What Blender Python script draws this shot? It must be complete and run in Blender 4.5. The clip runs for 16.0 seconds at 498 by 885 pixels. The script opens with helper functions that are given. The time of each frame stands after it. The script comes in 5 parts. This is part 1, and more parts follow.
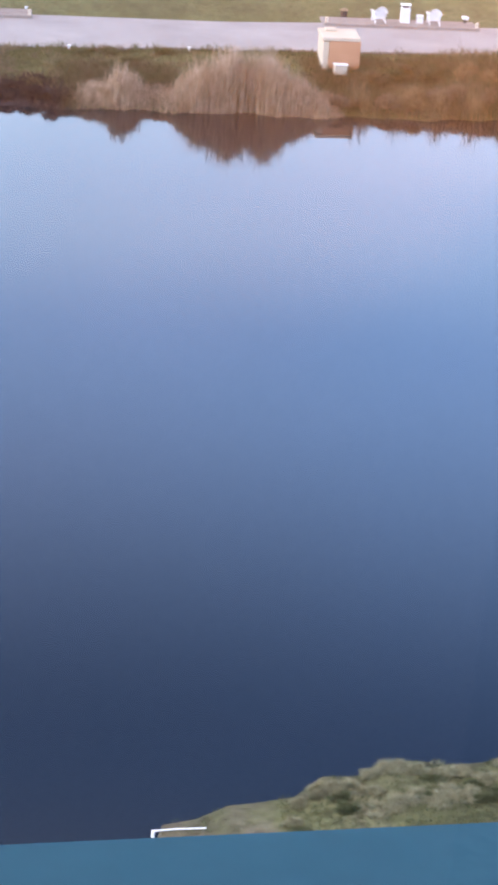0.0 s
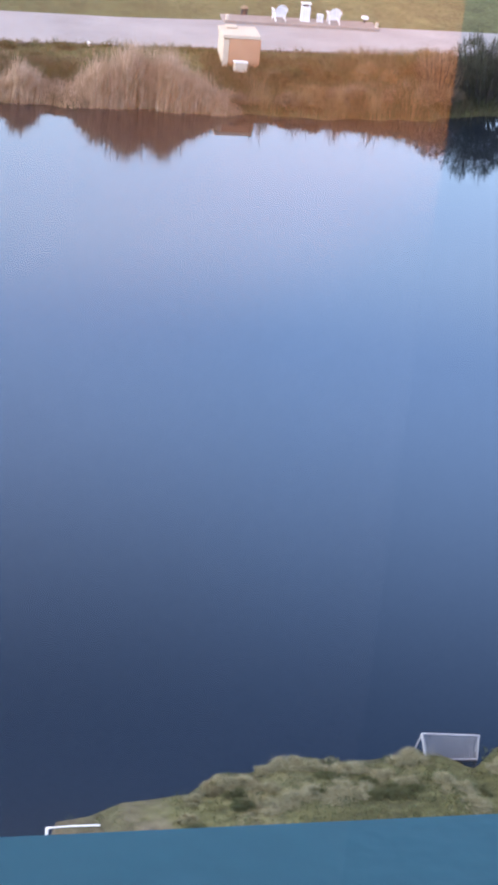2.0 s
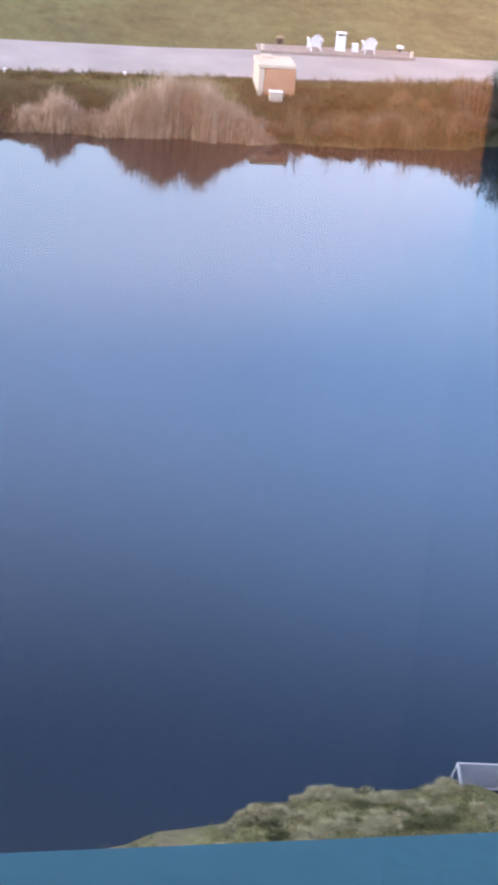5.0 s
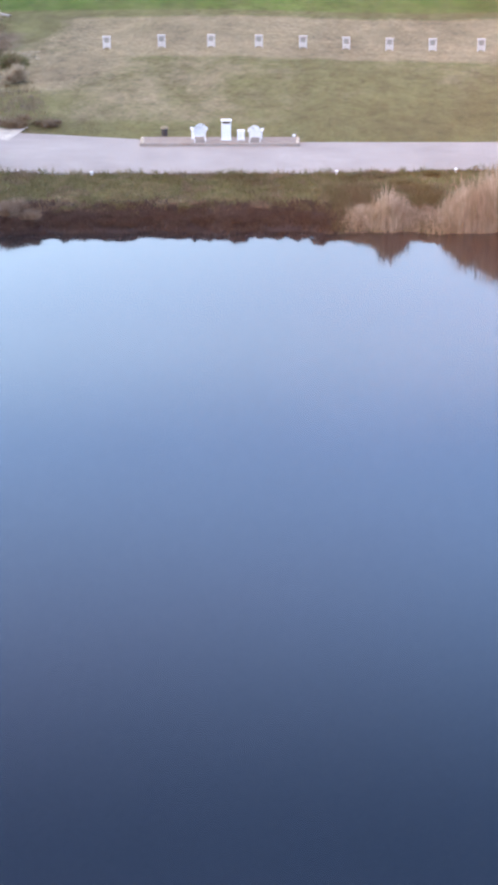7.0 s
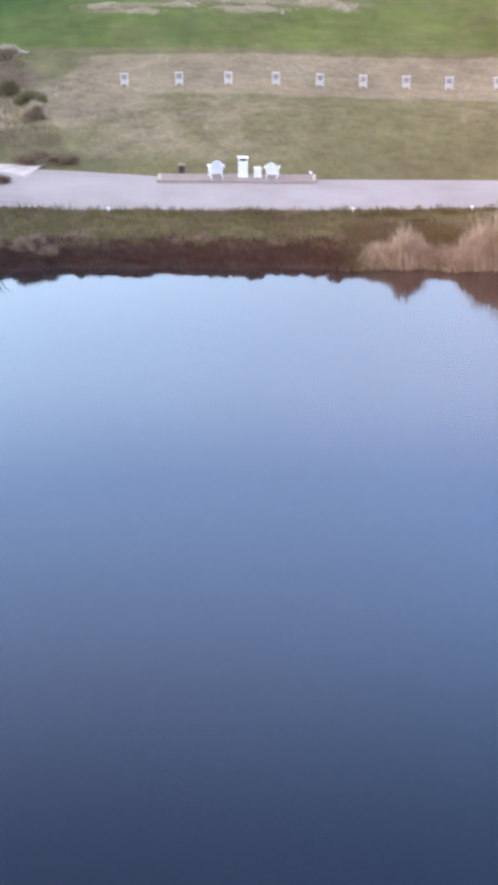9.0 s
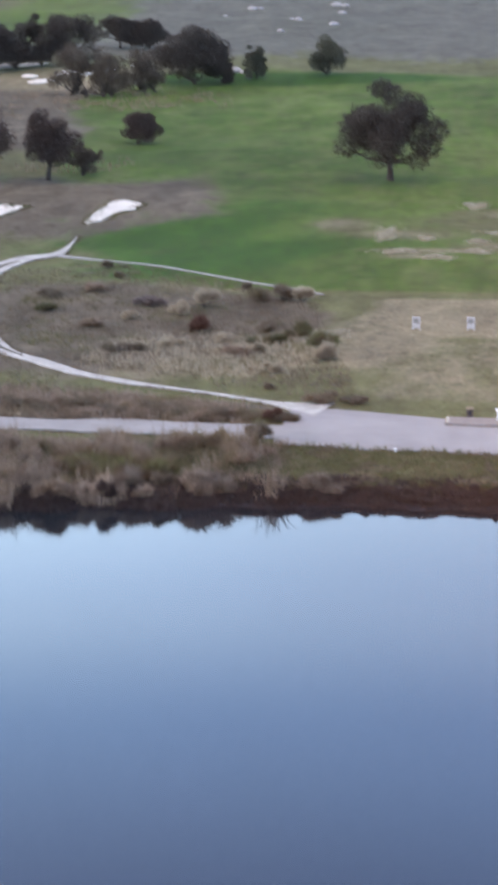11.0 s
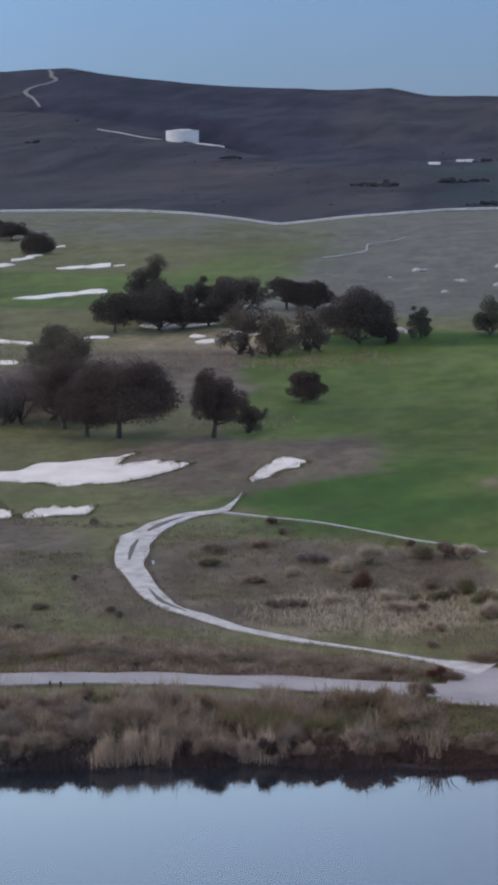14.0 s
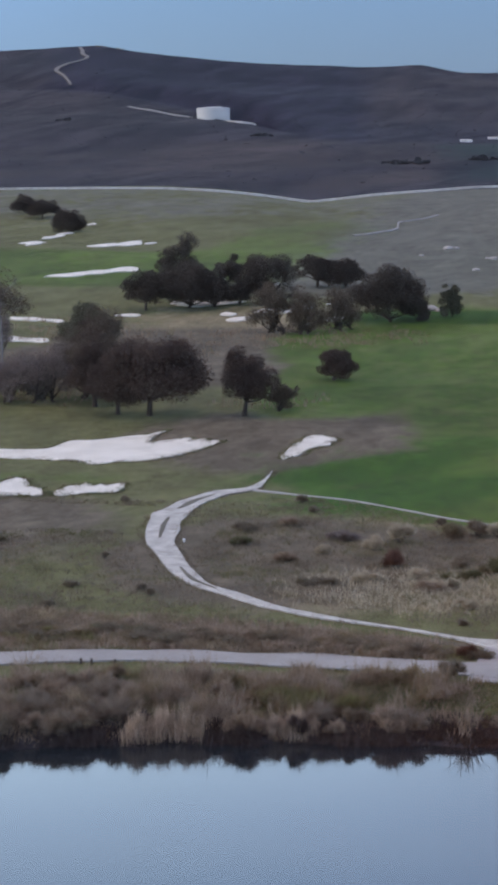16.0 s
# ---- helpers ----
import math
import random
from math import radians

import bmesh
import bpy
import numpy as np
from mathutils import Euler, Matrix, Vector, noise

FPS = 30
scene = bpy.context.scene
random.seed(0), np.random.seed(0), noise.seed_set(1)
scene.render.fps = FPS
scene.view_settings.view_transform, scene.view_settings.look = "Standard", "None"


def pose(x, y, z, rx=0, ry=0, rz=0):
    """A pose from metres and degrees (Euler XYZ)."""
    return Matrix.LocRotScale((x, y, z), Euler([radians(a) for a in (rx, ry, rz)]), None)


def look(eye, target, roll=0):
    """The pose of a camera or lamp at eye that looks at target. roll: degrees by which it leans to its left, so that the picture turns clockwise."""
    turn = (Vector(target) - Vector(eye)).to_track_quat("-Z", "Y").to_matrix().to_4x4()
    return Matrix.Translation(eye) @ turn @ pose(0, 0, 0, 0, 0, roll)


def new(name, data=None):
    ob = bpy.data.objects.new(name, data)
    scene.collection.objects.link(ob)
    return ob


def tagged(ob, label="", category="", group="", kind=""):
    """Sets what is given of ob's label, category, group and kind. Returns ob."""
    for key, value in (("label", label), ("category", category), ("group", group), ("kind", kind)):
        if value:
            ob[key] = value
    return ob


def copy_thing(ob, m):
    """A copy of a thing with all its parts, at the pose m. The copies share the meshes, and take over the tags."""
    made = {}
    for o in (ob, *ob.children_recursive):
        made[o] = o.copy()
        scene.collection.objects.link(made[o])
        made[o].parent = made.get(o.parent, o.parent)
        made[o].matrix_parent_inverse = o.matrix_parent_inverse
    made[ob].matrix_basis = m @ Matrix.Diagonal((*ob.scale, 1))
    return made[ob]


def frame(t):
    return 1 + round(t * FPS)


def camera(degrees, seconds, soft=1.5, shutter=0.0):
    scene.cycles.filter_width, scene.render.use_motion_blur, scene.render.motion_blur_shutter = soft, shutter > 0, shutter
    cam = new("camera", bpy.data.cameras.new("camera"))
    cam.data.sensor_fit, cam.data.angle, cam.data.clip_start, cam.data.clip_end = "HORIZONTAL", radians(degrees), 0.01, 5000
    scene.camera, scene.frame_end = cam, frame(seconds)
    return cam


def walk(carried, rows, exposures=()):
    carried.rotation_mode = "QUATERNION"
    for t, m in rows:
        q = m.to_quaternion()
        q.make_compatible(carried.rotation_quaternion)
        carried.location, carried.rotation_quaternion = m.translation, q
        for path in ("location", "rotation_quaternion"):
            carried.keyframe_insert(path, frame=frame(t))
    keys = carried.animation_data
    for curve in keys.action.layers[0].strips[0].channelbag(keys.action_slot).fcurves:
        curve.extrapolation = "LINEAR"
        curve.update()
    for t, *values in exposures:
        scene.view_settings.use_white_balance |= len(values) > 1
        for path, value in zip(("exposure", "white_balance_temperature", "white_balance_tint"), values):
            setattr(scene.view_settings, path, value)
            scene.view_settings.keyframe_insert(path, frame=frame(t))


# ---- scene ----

# ---------------------------------------------------------------- camera
EYE = (0.0, 0.0, 25.0)


def aim(t, yaw, pitch, roll):
    dip = float(np.interp(t, (3.2, 5.3, 6.0, 9.0), (0.0, -0.008, -0.008, 0.0)))
    return pose(EYE[0], EYE[1], EYE[2] + dip, 0, 0, yaw) @ pose(0, 0, 0, 90 + pitch) @ pose(0, 0, 0, 0, 0, roll)


PATH = [
    (0.0, -8.32, -25.55, 4.25), (0.5, -9.52, -25.53, 4.94), (1.0, -10.44, -25.49, 5.49), (1.5, -11.03, -25.44, 5.79),
    (2.0, -11.45, -25.38, 6.03), (2.5, -11.73, -25.32, 6.18), (3.0, -11.90, -25.23, 6.38), (3.2, -11.96, -25.21, 6.37),
    (5.3, -9.39, -24.38, 5.05), (5.5, -8.02, -24.10, 4.05), (6.0, -4.67, -23.41, 2.60), (6.5, -1.85, -22.88, 1.11),
    (7.0, 0.00, -22.50, 0.00), (7.5, 0.15, -22.47, -0.76), (8.0, -0.72, -22.74, -0.49), (8.5, -0.75, -22.44, 0.30),
    (9.0, 0.45, -21.50, 0.15), (9.5, 1.91, -20.03, 0.03), (10.0, 4.41, -18.29, -0.06), (10.2, 5.41, -17.60, 0.10),
    (12.3, 11.59, -10.73, -1.03), (12.5, 11.88, -10.13, -0.98), (13.0, 12.51, -8.83, -0.72), (13.5, 12.89, -8.12, -0.50),
    (14.0, 13.15, -7.83, -0.48), (14.5, 13.29, -7.87, -0.46), (15.0, 13.24, -8.07, -0.70), (15.5, 13.37, -8.28, -0.82),
    (16.0, 14.01, -8.43, -0.53),
]
cam = camera(13.645, 16.0, soft=3.6, shutter=0.5)
EXPOSURES = [(0.0, 1.80), (3.2, 1.80), (7.0, 1.86), (9.0, 1.80), (10.2, 1.59), (12.4, 1.16), (13.5, 0.82), (14.0, 0.76), (15.0, 0.78), (16.0, 0.81)]
walk(cam, [(t, aim(t, a, b, c)) for t, a, b, c in PATH], EXPOSURES)

# ---------------------------------------------------------------- sky and sun
SUN_AZ, SUN_EL = radians(255), radians(14)      # azimuth clockwise from +y
world = bpy.data.worlds.new("world")
scene.world = world
world.use_nodes = True
wn, wlink = world.node_tree.nodes, world.node_tree.links.new
sky = wn.new("ShaderNodeTexSky")
sky.sky_type = "NISHITA"
sky.sun_disc = False
sky.sun_elevation, sky.sun_rotation = SUN_EL, SUN_AZ
sky.air_density, sky.dust_density, sky.ozone_density = 1.0, 0.4, 3.0
# a thin veil of evening cloud over the clear sky: dull towards the horizon, brightest a little above it
VEIL = ((0.0, (0.107, 0.19, 0.36)), (0.10, (0.132, 0.238, 0.475)), (0.19, (1.15, 1.50, 1.95)), (0.28, (1.36, 1.80, 2.48)), (0.33, (1.16, 1.58, 2.35)), (0.39, (0.77, 1.21, 2.14)), (0.56, (0.118, 0.22, 0.51)), (0.72, (0.64, 0.60, 0.62)), (1.0, (1.36, 1.20, 1.06)))
up = wn.new("ShaderNodeSeparateXYZ")
wlink(wn.new("ShaderNodeTexCoord").outputs["Generated"], up.inputs[0])
veil = wn.new("ShaderNodeValToRGB")
veil.color_ramp.interpolation = "EASE"
while len(veil.color_ramp.elements) < len(VEIL):
    veil.color_ramp.elements.new(0.5)
for el, (p, c) in zip(veil.color_ramp.elements, VEIL):
    el.position, el.color = p, (*[0.5 * v for v in c], 1)
wlink(up.outputs["Z"], veil.inputs[0])
drift = wn.new("ShaderNodeTexNoise")
drift.inputs["Scale"].default_value, drift.inputs["Detail"].default_value = 2.2, 3.0
tone = wn.new("ShaderNodeMapRange")
tone.inputs["From Min"].default_value, tone.inputs["From Max"].default_value = 0.3, 0.7
tone.inputs["To Min"].default_value, tone.inputs["To Max"].default_value = 0.9, 1.1
wlink(drift.outputs["Fac"], tone.inputs["Value"])
cloud = wn.new("ShaderNodeVectorMath")
cloud.operation = "SCALE"
glow = wn.new("ShaderNodeMapRange")
glow.inputs["From Min"].default_value, glow.inputs["From Max"].default_value = 0.04, -0.5
glow.inputs["To Min"].default_value, glow.inputs["To Max"].default_value = 0.0, 1.0
wlink(up.outputs["X"], glow.inputs["Value"])
lower = wn.new("ShaderNodeMapRange")
lower.interpolation_type = "SMOOTHSTEP"
lower.inputs["From Min"].default_value, lower.inputs["From Max"].default_value = 0.44, 0.29
wlink(up.outputs["Z"], lower.inputs["Value"])
near_glow = wn.new("ShaderNodeMath")
near_glow.operation = "MULTIPLY"
wlink(glow.outputs[0], near_glow.inputs[0]), wlink(lower.outputs[0], near_glow.inputs[1])
level = wn.new("ShaderNodeMath")
level.operation = "MULTIPLY_ADD"
wlink(tone.outputs[0], level.inputs[0]), wlink(near_glow.outputs[0], level.inputs[1]), wlink(tone.outputs[0], level.inputs[2])
wlink(veil.outputs[0], cloud.inputs[0]), wlink(level.outputs[0], cloud.inputs["Scale"])
side = wn.new("ShaderNodeMapRange")
side.inputs["From Min"].default_value, side.inputs["From Max"].default_value = -0.16, 0.20
wlink(up.outputs["X"], side.inputs["Value"])
hue = wn.new("ShaderNodeMix")
hue.data_type = "RGBA"
hue.inputs["A"].default_value, hue.inputs["B"].default_value = (1.13, 0.91, 0.94, 1), (0.92, 1.0, 1.02, 1)
cool = wn.new("ShaderNodeMapRange")
cool.interpolation_type = "SMOOTHSTEP"
cool.inputs["From Min"].default_value, cool.inputs["From Max"].default_value = 0.54, 0.34
wlink(up.outputs["Z"], cool.inputs["Value"])
most = wn.new("ShaderNodeMath")
most.operation = "MAXIMUM"
wlink(side.outputs[0], most.inputs[0]), wlink(cool.outputs[0], most.inputs[1])
wlink(most.outputs[0], hue.inputs["Factor"])
flank = wn.new("ShaderNodeMapRange")
flank.inputs["From Min"].default_value, flank.inputs["From Max"].default_value = -0.28, 0.2
wlink(up.outputs["X"], flank.inputs["Value"])
turned = wn.new("ShaderNodeMix")
turned.data_type = "RGBA"
turned.inputs["A"].default_value, turned.inputs["B"].default_value = (1.0, 1.0, 0.94, 1), (1.0, 1.05, 1.14, 1)
wlink(flank.outputs[0], turned.inputs["Factor"]), wlink(turned.outputs["Result"], hue.inputs["B"])
tinted = wn.new("ShaderNodeVectorMath")
tinted.operation = "MULTIPLY"
wlink(cloud.outputs[0], tinted.inputs[0]), wlink(hue.outputs["Result"], tinted.inputs[1])
clear_part = wn.new("ShaderNodeVectorMath")
clear_part.operation = "SCALE"
clear_part.inputs["Scale"].default_value = 0.02
wlink(sky.outputs[0], clear_part.inputs[0])
whole = wn.new("ShaderNodeVectorMath")
whole.operation = "ADD"
wlink(tinted.outputs[0], whole.inputs[0]), wlink(clear_part.outputs[0], whole.inputs[1])
wn["Background"].inputs["Strength"].default_value = 1.0
wlink(whole.outputs[0], wn["Background"].inputs[0])
sun = new("sun", bpy.data.lights.new("sun", "SUN"))
sun.data.energy, sun.data.angle, sun.data.color = 0.8, radians(10), (1.0, 0.86, 0.74)
sun.matrix_world = look((0, 0, 60), (-math.sin(SUN_AZ) * 50, -math.cos(SUN_AZ) * 50, 60 - 50 * math.tan(SUN_EL)))


# ---------------------------------------------------------------- materials
def material(name, low, high, scale=3.0, fine=30.0, rough=0.85, bump=0.3, metal=0.0, island=0.0, coords="Object", detail=6.0, spec=0.3):
    """A surface that varies between two colours at two scales, with a fine relief."""
    m = bpy.data.materials.new(name)
    m.use_nodes = True
    n, link = m.node_tree.nodes, m.node_tree.links.new
    bsdf = n["Principled BSDF"]
    bsdf.inputs["Roughness"].default_value, bsdf.inputs["Metallic"].default_value = rough, metal
    bsdf.inputs["Specular IOR Level"].default_value = spec
    co = n.new("ShaderNodeTexCoord").outputs["Object"] if coords == "Object" else n.new("ShaderNodeNewGeometry").outputs["Position"]
    a, b = n.new("ShaderNodeTexNoise"), n.new("ShaderNodeTexNoise")
    a.inputs["Scale"].default_value, b.inputs["Scale"].default_value = scale, fine
    a.inputs["Detail"].default_value = detail
    link(co, a.inputs["Vector"]), link(co, b.inputs["Vector"])
    mix = n.new("ShaderNodeMath")
    mix.operation = "MULTIPLY_ADD"
    link(b.outputs["Fac"], mix.inputs[0])
    mix.inputs[1].default_value = 0.45
    link(a.outputs["Fac"], mix.inputs[2])
    fac = mix.outputs[0]
    if island:
        r = n.new("ShaderNodeNewGeometry")
        add = n.new("ShaderNodeMath")
        add.operation = "MULTIPLY_ADD"
        link(r.outputs["Random Per Island"], add.inputs[0])
        add.inputs[1].default_value = island
        link(fac, add.inputs[2])
        fac = add.outputs[0]
    ramp = n.new("ShaderNodeValToRGB")
    ramp.color_ramp.elements[0].position, ramp.color_ramp.elements[1].position = 0.42 + island * 0.1, 1.0 + island * 0.8
    ramp.color_ramp.elements[0].color, ramp.color_ramp.elements[1].color = (*low, 1), (*high, 1)
    link(fac, ramp.inputs[0])
    link(ramp.outputs[0], bsdf.inputs["Base Color"])
    if bump:
        bn = n.new("ShaderNodeBump")
        bn.inputs["Strength"].default_value, bn.inputs["Distance"].default_value = bump, 0.02
        link(b.outputs["Fac"], bn.inputs["Height"])
        link(bn.outputs[0], bsdf.inputs["Normal"])
    return m


def let_through(m, share):
    """Thin leaves and stems: part of the light passes to the other side."""
    n, link = m.node_tree.nodes, m.node_tree.links.new
    bsdf, out = n["Principled BSDF"], n["Material Output"]
    thin, mix = n.new("ShaderNodeBsdfTranslucent"), n.new("ShaderNodeMixShader")
    source = bsdf.inputs["Base Color"].links[0].from_socket
    link(source, thin.inputs["Color"])
    mix.inputs[0].default_value = share
    link(bsdf.outputs[0], mix.inputs[1]), link(thin.outputs[0], mix.inputs[2])
    link(mix.outputs[0], out.inputs["Surface"])
    return m


def brush_material(name, colours, scale=0.35, vary=0.7):
    """Dry stems whose colour drifts from patch to patch and differs a little from stem to stem."""
    m = bpy.data.materials.new(name)
    m.use_nodes = True
    n, link = m.node_tree.nodes, m.node_tree.links.new
    bsdf = n["Principled BSDF"]
    bsdf.inputs["Roughness"].default_value, bsdf.inputs["Specular IOR Level"].default_value = 0.95, 0.05
    geo = n.new("ShaderNodeNewGeometry")
    t = n.new("ShaderNodeTexNoise")
    t.inputs["Scale"].default_value, t.inputs["Detail"].default_value, t.inputs["Roughness"].default_value = scale, 4.0, 0.6
    link(geo.outputs["Position"], t.inputs["Vector"])
    r = n.new("ShaderNodeValToRGB")
    while len(r.color_ramp.elements) < len(colours):
        r.color_ramp.elements.new(0.5)
    for i, (el, c) in enumerate(zip(r.color_ramp.elements, colours)):
        el.position, el.color = 0.32 + 0.36 * i / (len(colours) - 1), (*c, 1)
    link(t.outputs["Fac"], r.inputs[0])
    k = n.new("ShaderNodeMapRange")
    k.inputs["To Min"].default_value, k.inputs["To Max"].default_value = 1 - vary * 0.5, 1 + vary * 0.5
    link(geo.outputs["Random Per Island"], k.inputs["Value"])
    v = n.new("ShaderNodeVectorMath")
    v.operation = "SCALE"
    link(r.outputs[0], v.inputs[0]), link(k.outputs[0], v.inputs["Scale"])
    link(v.outputs[0], bsdf.inputs["Base Color"])
    return let_through(m, 0.45)


def ground_material():
    """Rough grass, mown green, straw and heath, mixed by the zones stored on the ground."""
    m = bpy.data.materials.new("ground")
    m.use_nodes = True
    n, link = m.node_tree.nodes, m.node_tree.links.new
    bsdf = n["Principled BSDF"]
    bsdf.inputs["Roughness"].default_value = 0.95
    bsdf.inputs["Specular IOR Level"].default_value = 0.1
    pos = n.new("ShaderNodeNewGeometry").outputs["Position"]

    def noise_at(scale, detail=5.0, stretch=1.0, rough=0.6):
        mp = n.new("ShaderNodeMapping")
        mp.inputs["Scale"].default_value = (1.0, stretch, 1.0)
        link(pos, mp.inputs["Vector"])
        t = n.new("ShaderNodeTexNoise")
        t.inputs["Scale"].default_value, t.inputs["Detail"].default_value, t.inputs["Roughness"].default_value = scale, detail, rough
        link(mp.outputs[0], t.inputs["Vector"])
        return t.outputs["Fac"]

    def ramp(fac, low, high, p0=0.3, p1=0.7):
        r = n.new("ShaderNodeValToRGB")
        r.color_ramp.elements[0].position, r.color_ramp.elements[1].position = p0, p1
        r.color_ramp.elements[0].color, r.color_ramp.elements[1].color = (*low, 1), (*high, 1)
        link(fac, r.inputs[0])
        return r.outputs[0]

    def blend(fac, c0, c1):
        x = n.new("ShaderNodeMix")
        x.data_type = "RGBA"
        link(fac, x.inputs["Factor"]), link(c0, x.inputs["A"]), link(c1, x.inputs["B"])
        return x.outputs["Result"]

    big, mid, fine = noise_at(0.045, 6, 0.55), noise_at(0.35, 6, 0.6, 0.7), noise_at(5.0, 3)
    fuzz = noise_at(0.07, 6, 0.12, 0.75)
    far, vast = noise_at(0.012, 8, 0.6, 0.65), noise_at(0.0035, 5, 0.7, 0.55)

    def edge(socket, sharp=2.2):
        """Zone weight with a frayed border."""
        a = n.new("ShaderNodeMath")
        a.operation = "SUBTRACT"
        link(mid, a.inputs[0])
        a.inputs[1].default_value = 0.5
        b = n.new("ShaderNodeMath")
        b.operation = "MULTIPLY_ADD"
        link(a.outputs[0], b.inputs[0])
        b.inputs[1].default_value = 1.1
        d = n.new("ShaderNodeMath")
        d.operation = "MULTIPLY_ADD"
        link(big, d.inputs[0])
        d.inputs[1].default_value = 0.9
        link(socket, d.inputs[2])
        e = n.new("ShaderNodeMath")
        e.operation = "SUBTRACT"
        link(d.outputs[0], e.inputs[0])
        e.inputs[1].default_value = 0.45
        link(e.outputs[0], b.inputs[2])
        c = n.new("ShaderNodeMapRange")
        c.interpolation_type = "SMOOTHSTEP"
        c.inputs["From Min"].default_value, c.inputs["From Max"].default_value = 0.5 - 0.5 / sharp, 0.5 + 0.5 / sharp
        link(b.outputs[0], c.inputs["Value"])
        return c.outputs["Result"]

    s1, s2, s3, s4 = (n.new("ShaderNodeSeparateColor") for _ in range(4))
    for sep, zone_name in ((s1, "zone"), (s2, "zone_two"), (s3, "zone_three"), (s4, "zone_four")):
        zone = n.new("ShaderNodeAttribute")
        zone.attribute_name = zone_name
        link(zone.outputs["Color"], sep.inputs[0])
    col = blend(mid, ramp(big, ROUGH_A, ROUGH_B), ramp(big, ROUGH_C, ROUGH_D))
    col = blend(edge(s1.outputs[1]), col, blend(mid, ramp(big, STRAW_A, STRAW_B), ramp(mid, STRAW_C, STRAW_D)))
    col = blend(edge(s1.outputs[2]), col, ramp(mid, HEATH_A, HEATH_B))
    col = blend(edge(s4.outputs[0]), col, blend(fuzz, ramp(mid, SAGE_A, SAGE_B), ramp(far, SAGE_C, SAGE_D)))
    col = blend(edge(s1.outputs[0]), col, blend(ramp(mid, (0, 0, 0), (1, 1, 1), 0.42, 0.62), ramp(big, GREEN_A, GREEN_B, 0.35, 0.62), ramp(big, GREEN_C, GREEN_D, 0.35, 0.62)))
    col = blend(edge(s2.outputs[1]), col, ramp(mid, LUSH_SHADE_A, LUSH_SHADE_B))
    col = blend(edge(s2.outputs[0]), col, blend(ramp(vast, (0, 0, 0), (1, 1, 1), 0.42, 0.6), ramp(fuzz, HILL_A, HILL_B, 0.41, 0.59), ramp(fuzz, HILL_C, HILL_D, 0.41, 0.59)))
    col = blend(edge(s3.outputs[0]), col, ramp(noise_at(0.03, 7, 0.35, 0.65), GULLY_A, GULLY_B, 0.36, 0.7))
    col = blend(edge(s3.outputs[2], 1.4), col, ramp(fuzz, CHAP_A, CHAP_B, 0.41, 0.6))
    col = blend(edge(s3.outputs[1]), col, ramp(far, MARSH_A, MARSH_B, 0.36, 0.66))
    col = blend(edge(s2.outputs[2]), col, ramp(mid, MUD_A, MUD_B))
    both = n.new("ShaderNodeMath")
    both.operation = "MULTIPLY_ADD"
    link(noise_at(0.9, 6, 0.8, 0.75), both.inputs[0])
    both.inputs[1].default_value = 0.8
    patchy = n.new("ShaderNodeMath")
    patchy.operation = "MULTIPLY_ADD"
    link(noise_at(0.24, 7, 0.45, 0.78), patchy.inputs[0])
    patchy.inputs[1].default_value = 1.1
    link(fine, patchy.inputs[2])
    link(patchy.outputs[0], both.inputs[2])
    v = n.new("ShaderNodeMapRange")
    v.inputs["From Min"].default_value, v.inputs["From Max"].default_value = 1.15, 1.75
    v.inputs["To Min"].default_value, v.inputs["To Max"].default_value = 0.55, 1.45
    link(both.outputs[0], v.inputs["Value"])
    mul = n.new("ShaderNodeVectorMath")
    mul.operation = "SCALE"
    link(col, mul.inputs[0]), link(v.outputs[0], mul.inputs["Scale"])
    link(mul.outputs[0], bsdf.inputs["Base Color"])
    bn = n.new("ShaderNodeBump")
    bn.inputs["Strength"].default_value, bn.inputs["Distance"].default_value = 0.6, 0.15
    link(fine, bn.inputs["Height"])
    link(bn.outputs[0], bsdf.inputs["Normal"])
    return m


ROUGH_A, ROUGH_B, ROUGH_C, ROUGH_D = (0.082, 0.090, 0.036), (0.134, 0.14, 0.06), (0.108, 0.108, 0.052), (0.15, 0.148, 0.076)
STRAW_A, STRAW_B, STRAW_C, STRAW_D = (0.19, 0.165, 0.105), (0.26, 0.225, 0.15), (0.15, 0.14, 0.085), (0.24, 0.21, 0.14)
HEATH_A, HEATH_B = (0.078, 0.068, 0.049), (0.165, 0.139, 0.102)
GREEN_A, GREEN_B = (0.048, 0.089, 0.016), (0.092, 0.146, 0.025)
LUSH_SHADE_A, LUSH_SHADE_B = (0.026, 0.069, 0.011), (0.053, 0.11, 0.017)
# The hill colours carry the blue-violet tint of distance in the paint.
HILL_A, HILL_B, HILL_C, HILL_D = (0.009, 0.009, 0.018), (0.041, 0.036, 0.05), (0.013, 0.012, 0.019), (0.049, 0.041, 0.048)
# Far-field scrub, greyed to hold the haze over it in the colour.
SAGE_A, SAGE_B, SAGE_C, SAGE_D = (0.092, 0.097, 0.076), (0.152, 0.15, 0.124), (0.105, 0.108, 0.088), (0.147, 0.138, 0.12)
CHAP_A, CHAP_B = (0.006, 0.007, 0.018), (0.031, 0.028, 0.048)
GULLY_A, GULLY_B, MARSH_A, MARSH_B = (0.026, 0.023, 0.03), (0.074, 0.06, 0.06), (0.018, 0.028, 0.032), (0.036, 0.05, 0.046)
GREEN_C, GREEN_D = (0.075, 0.102, 0.03), (0.122, 0.152, 0.048)
MUD_A, MUD_B = (0.015, 0.014, 0.018), (0.04, 0.036, 0.042)


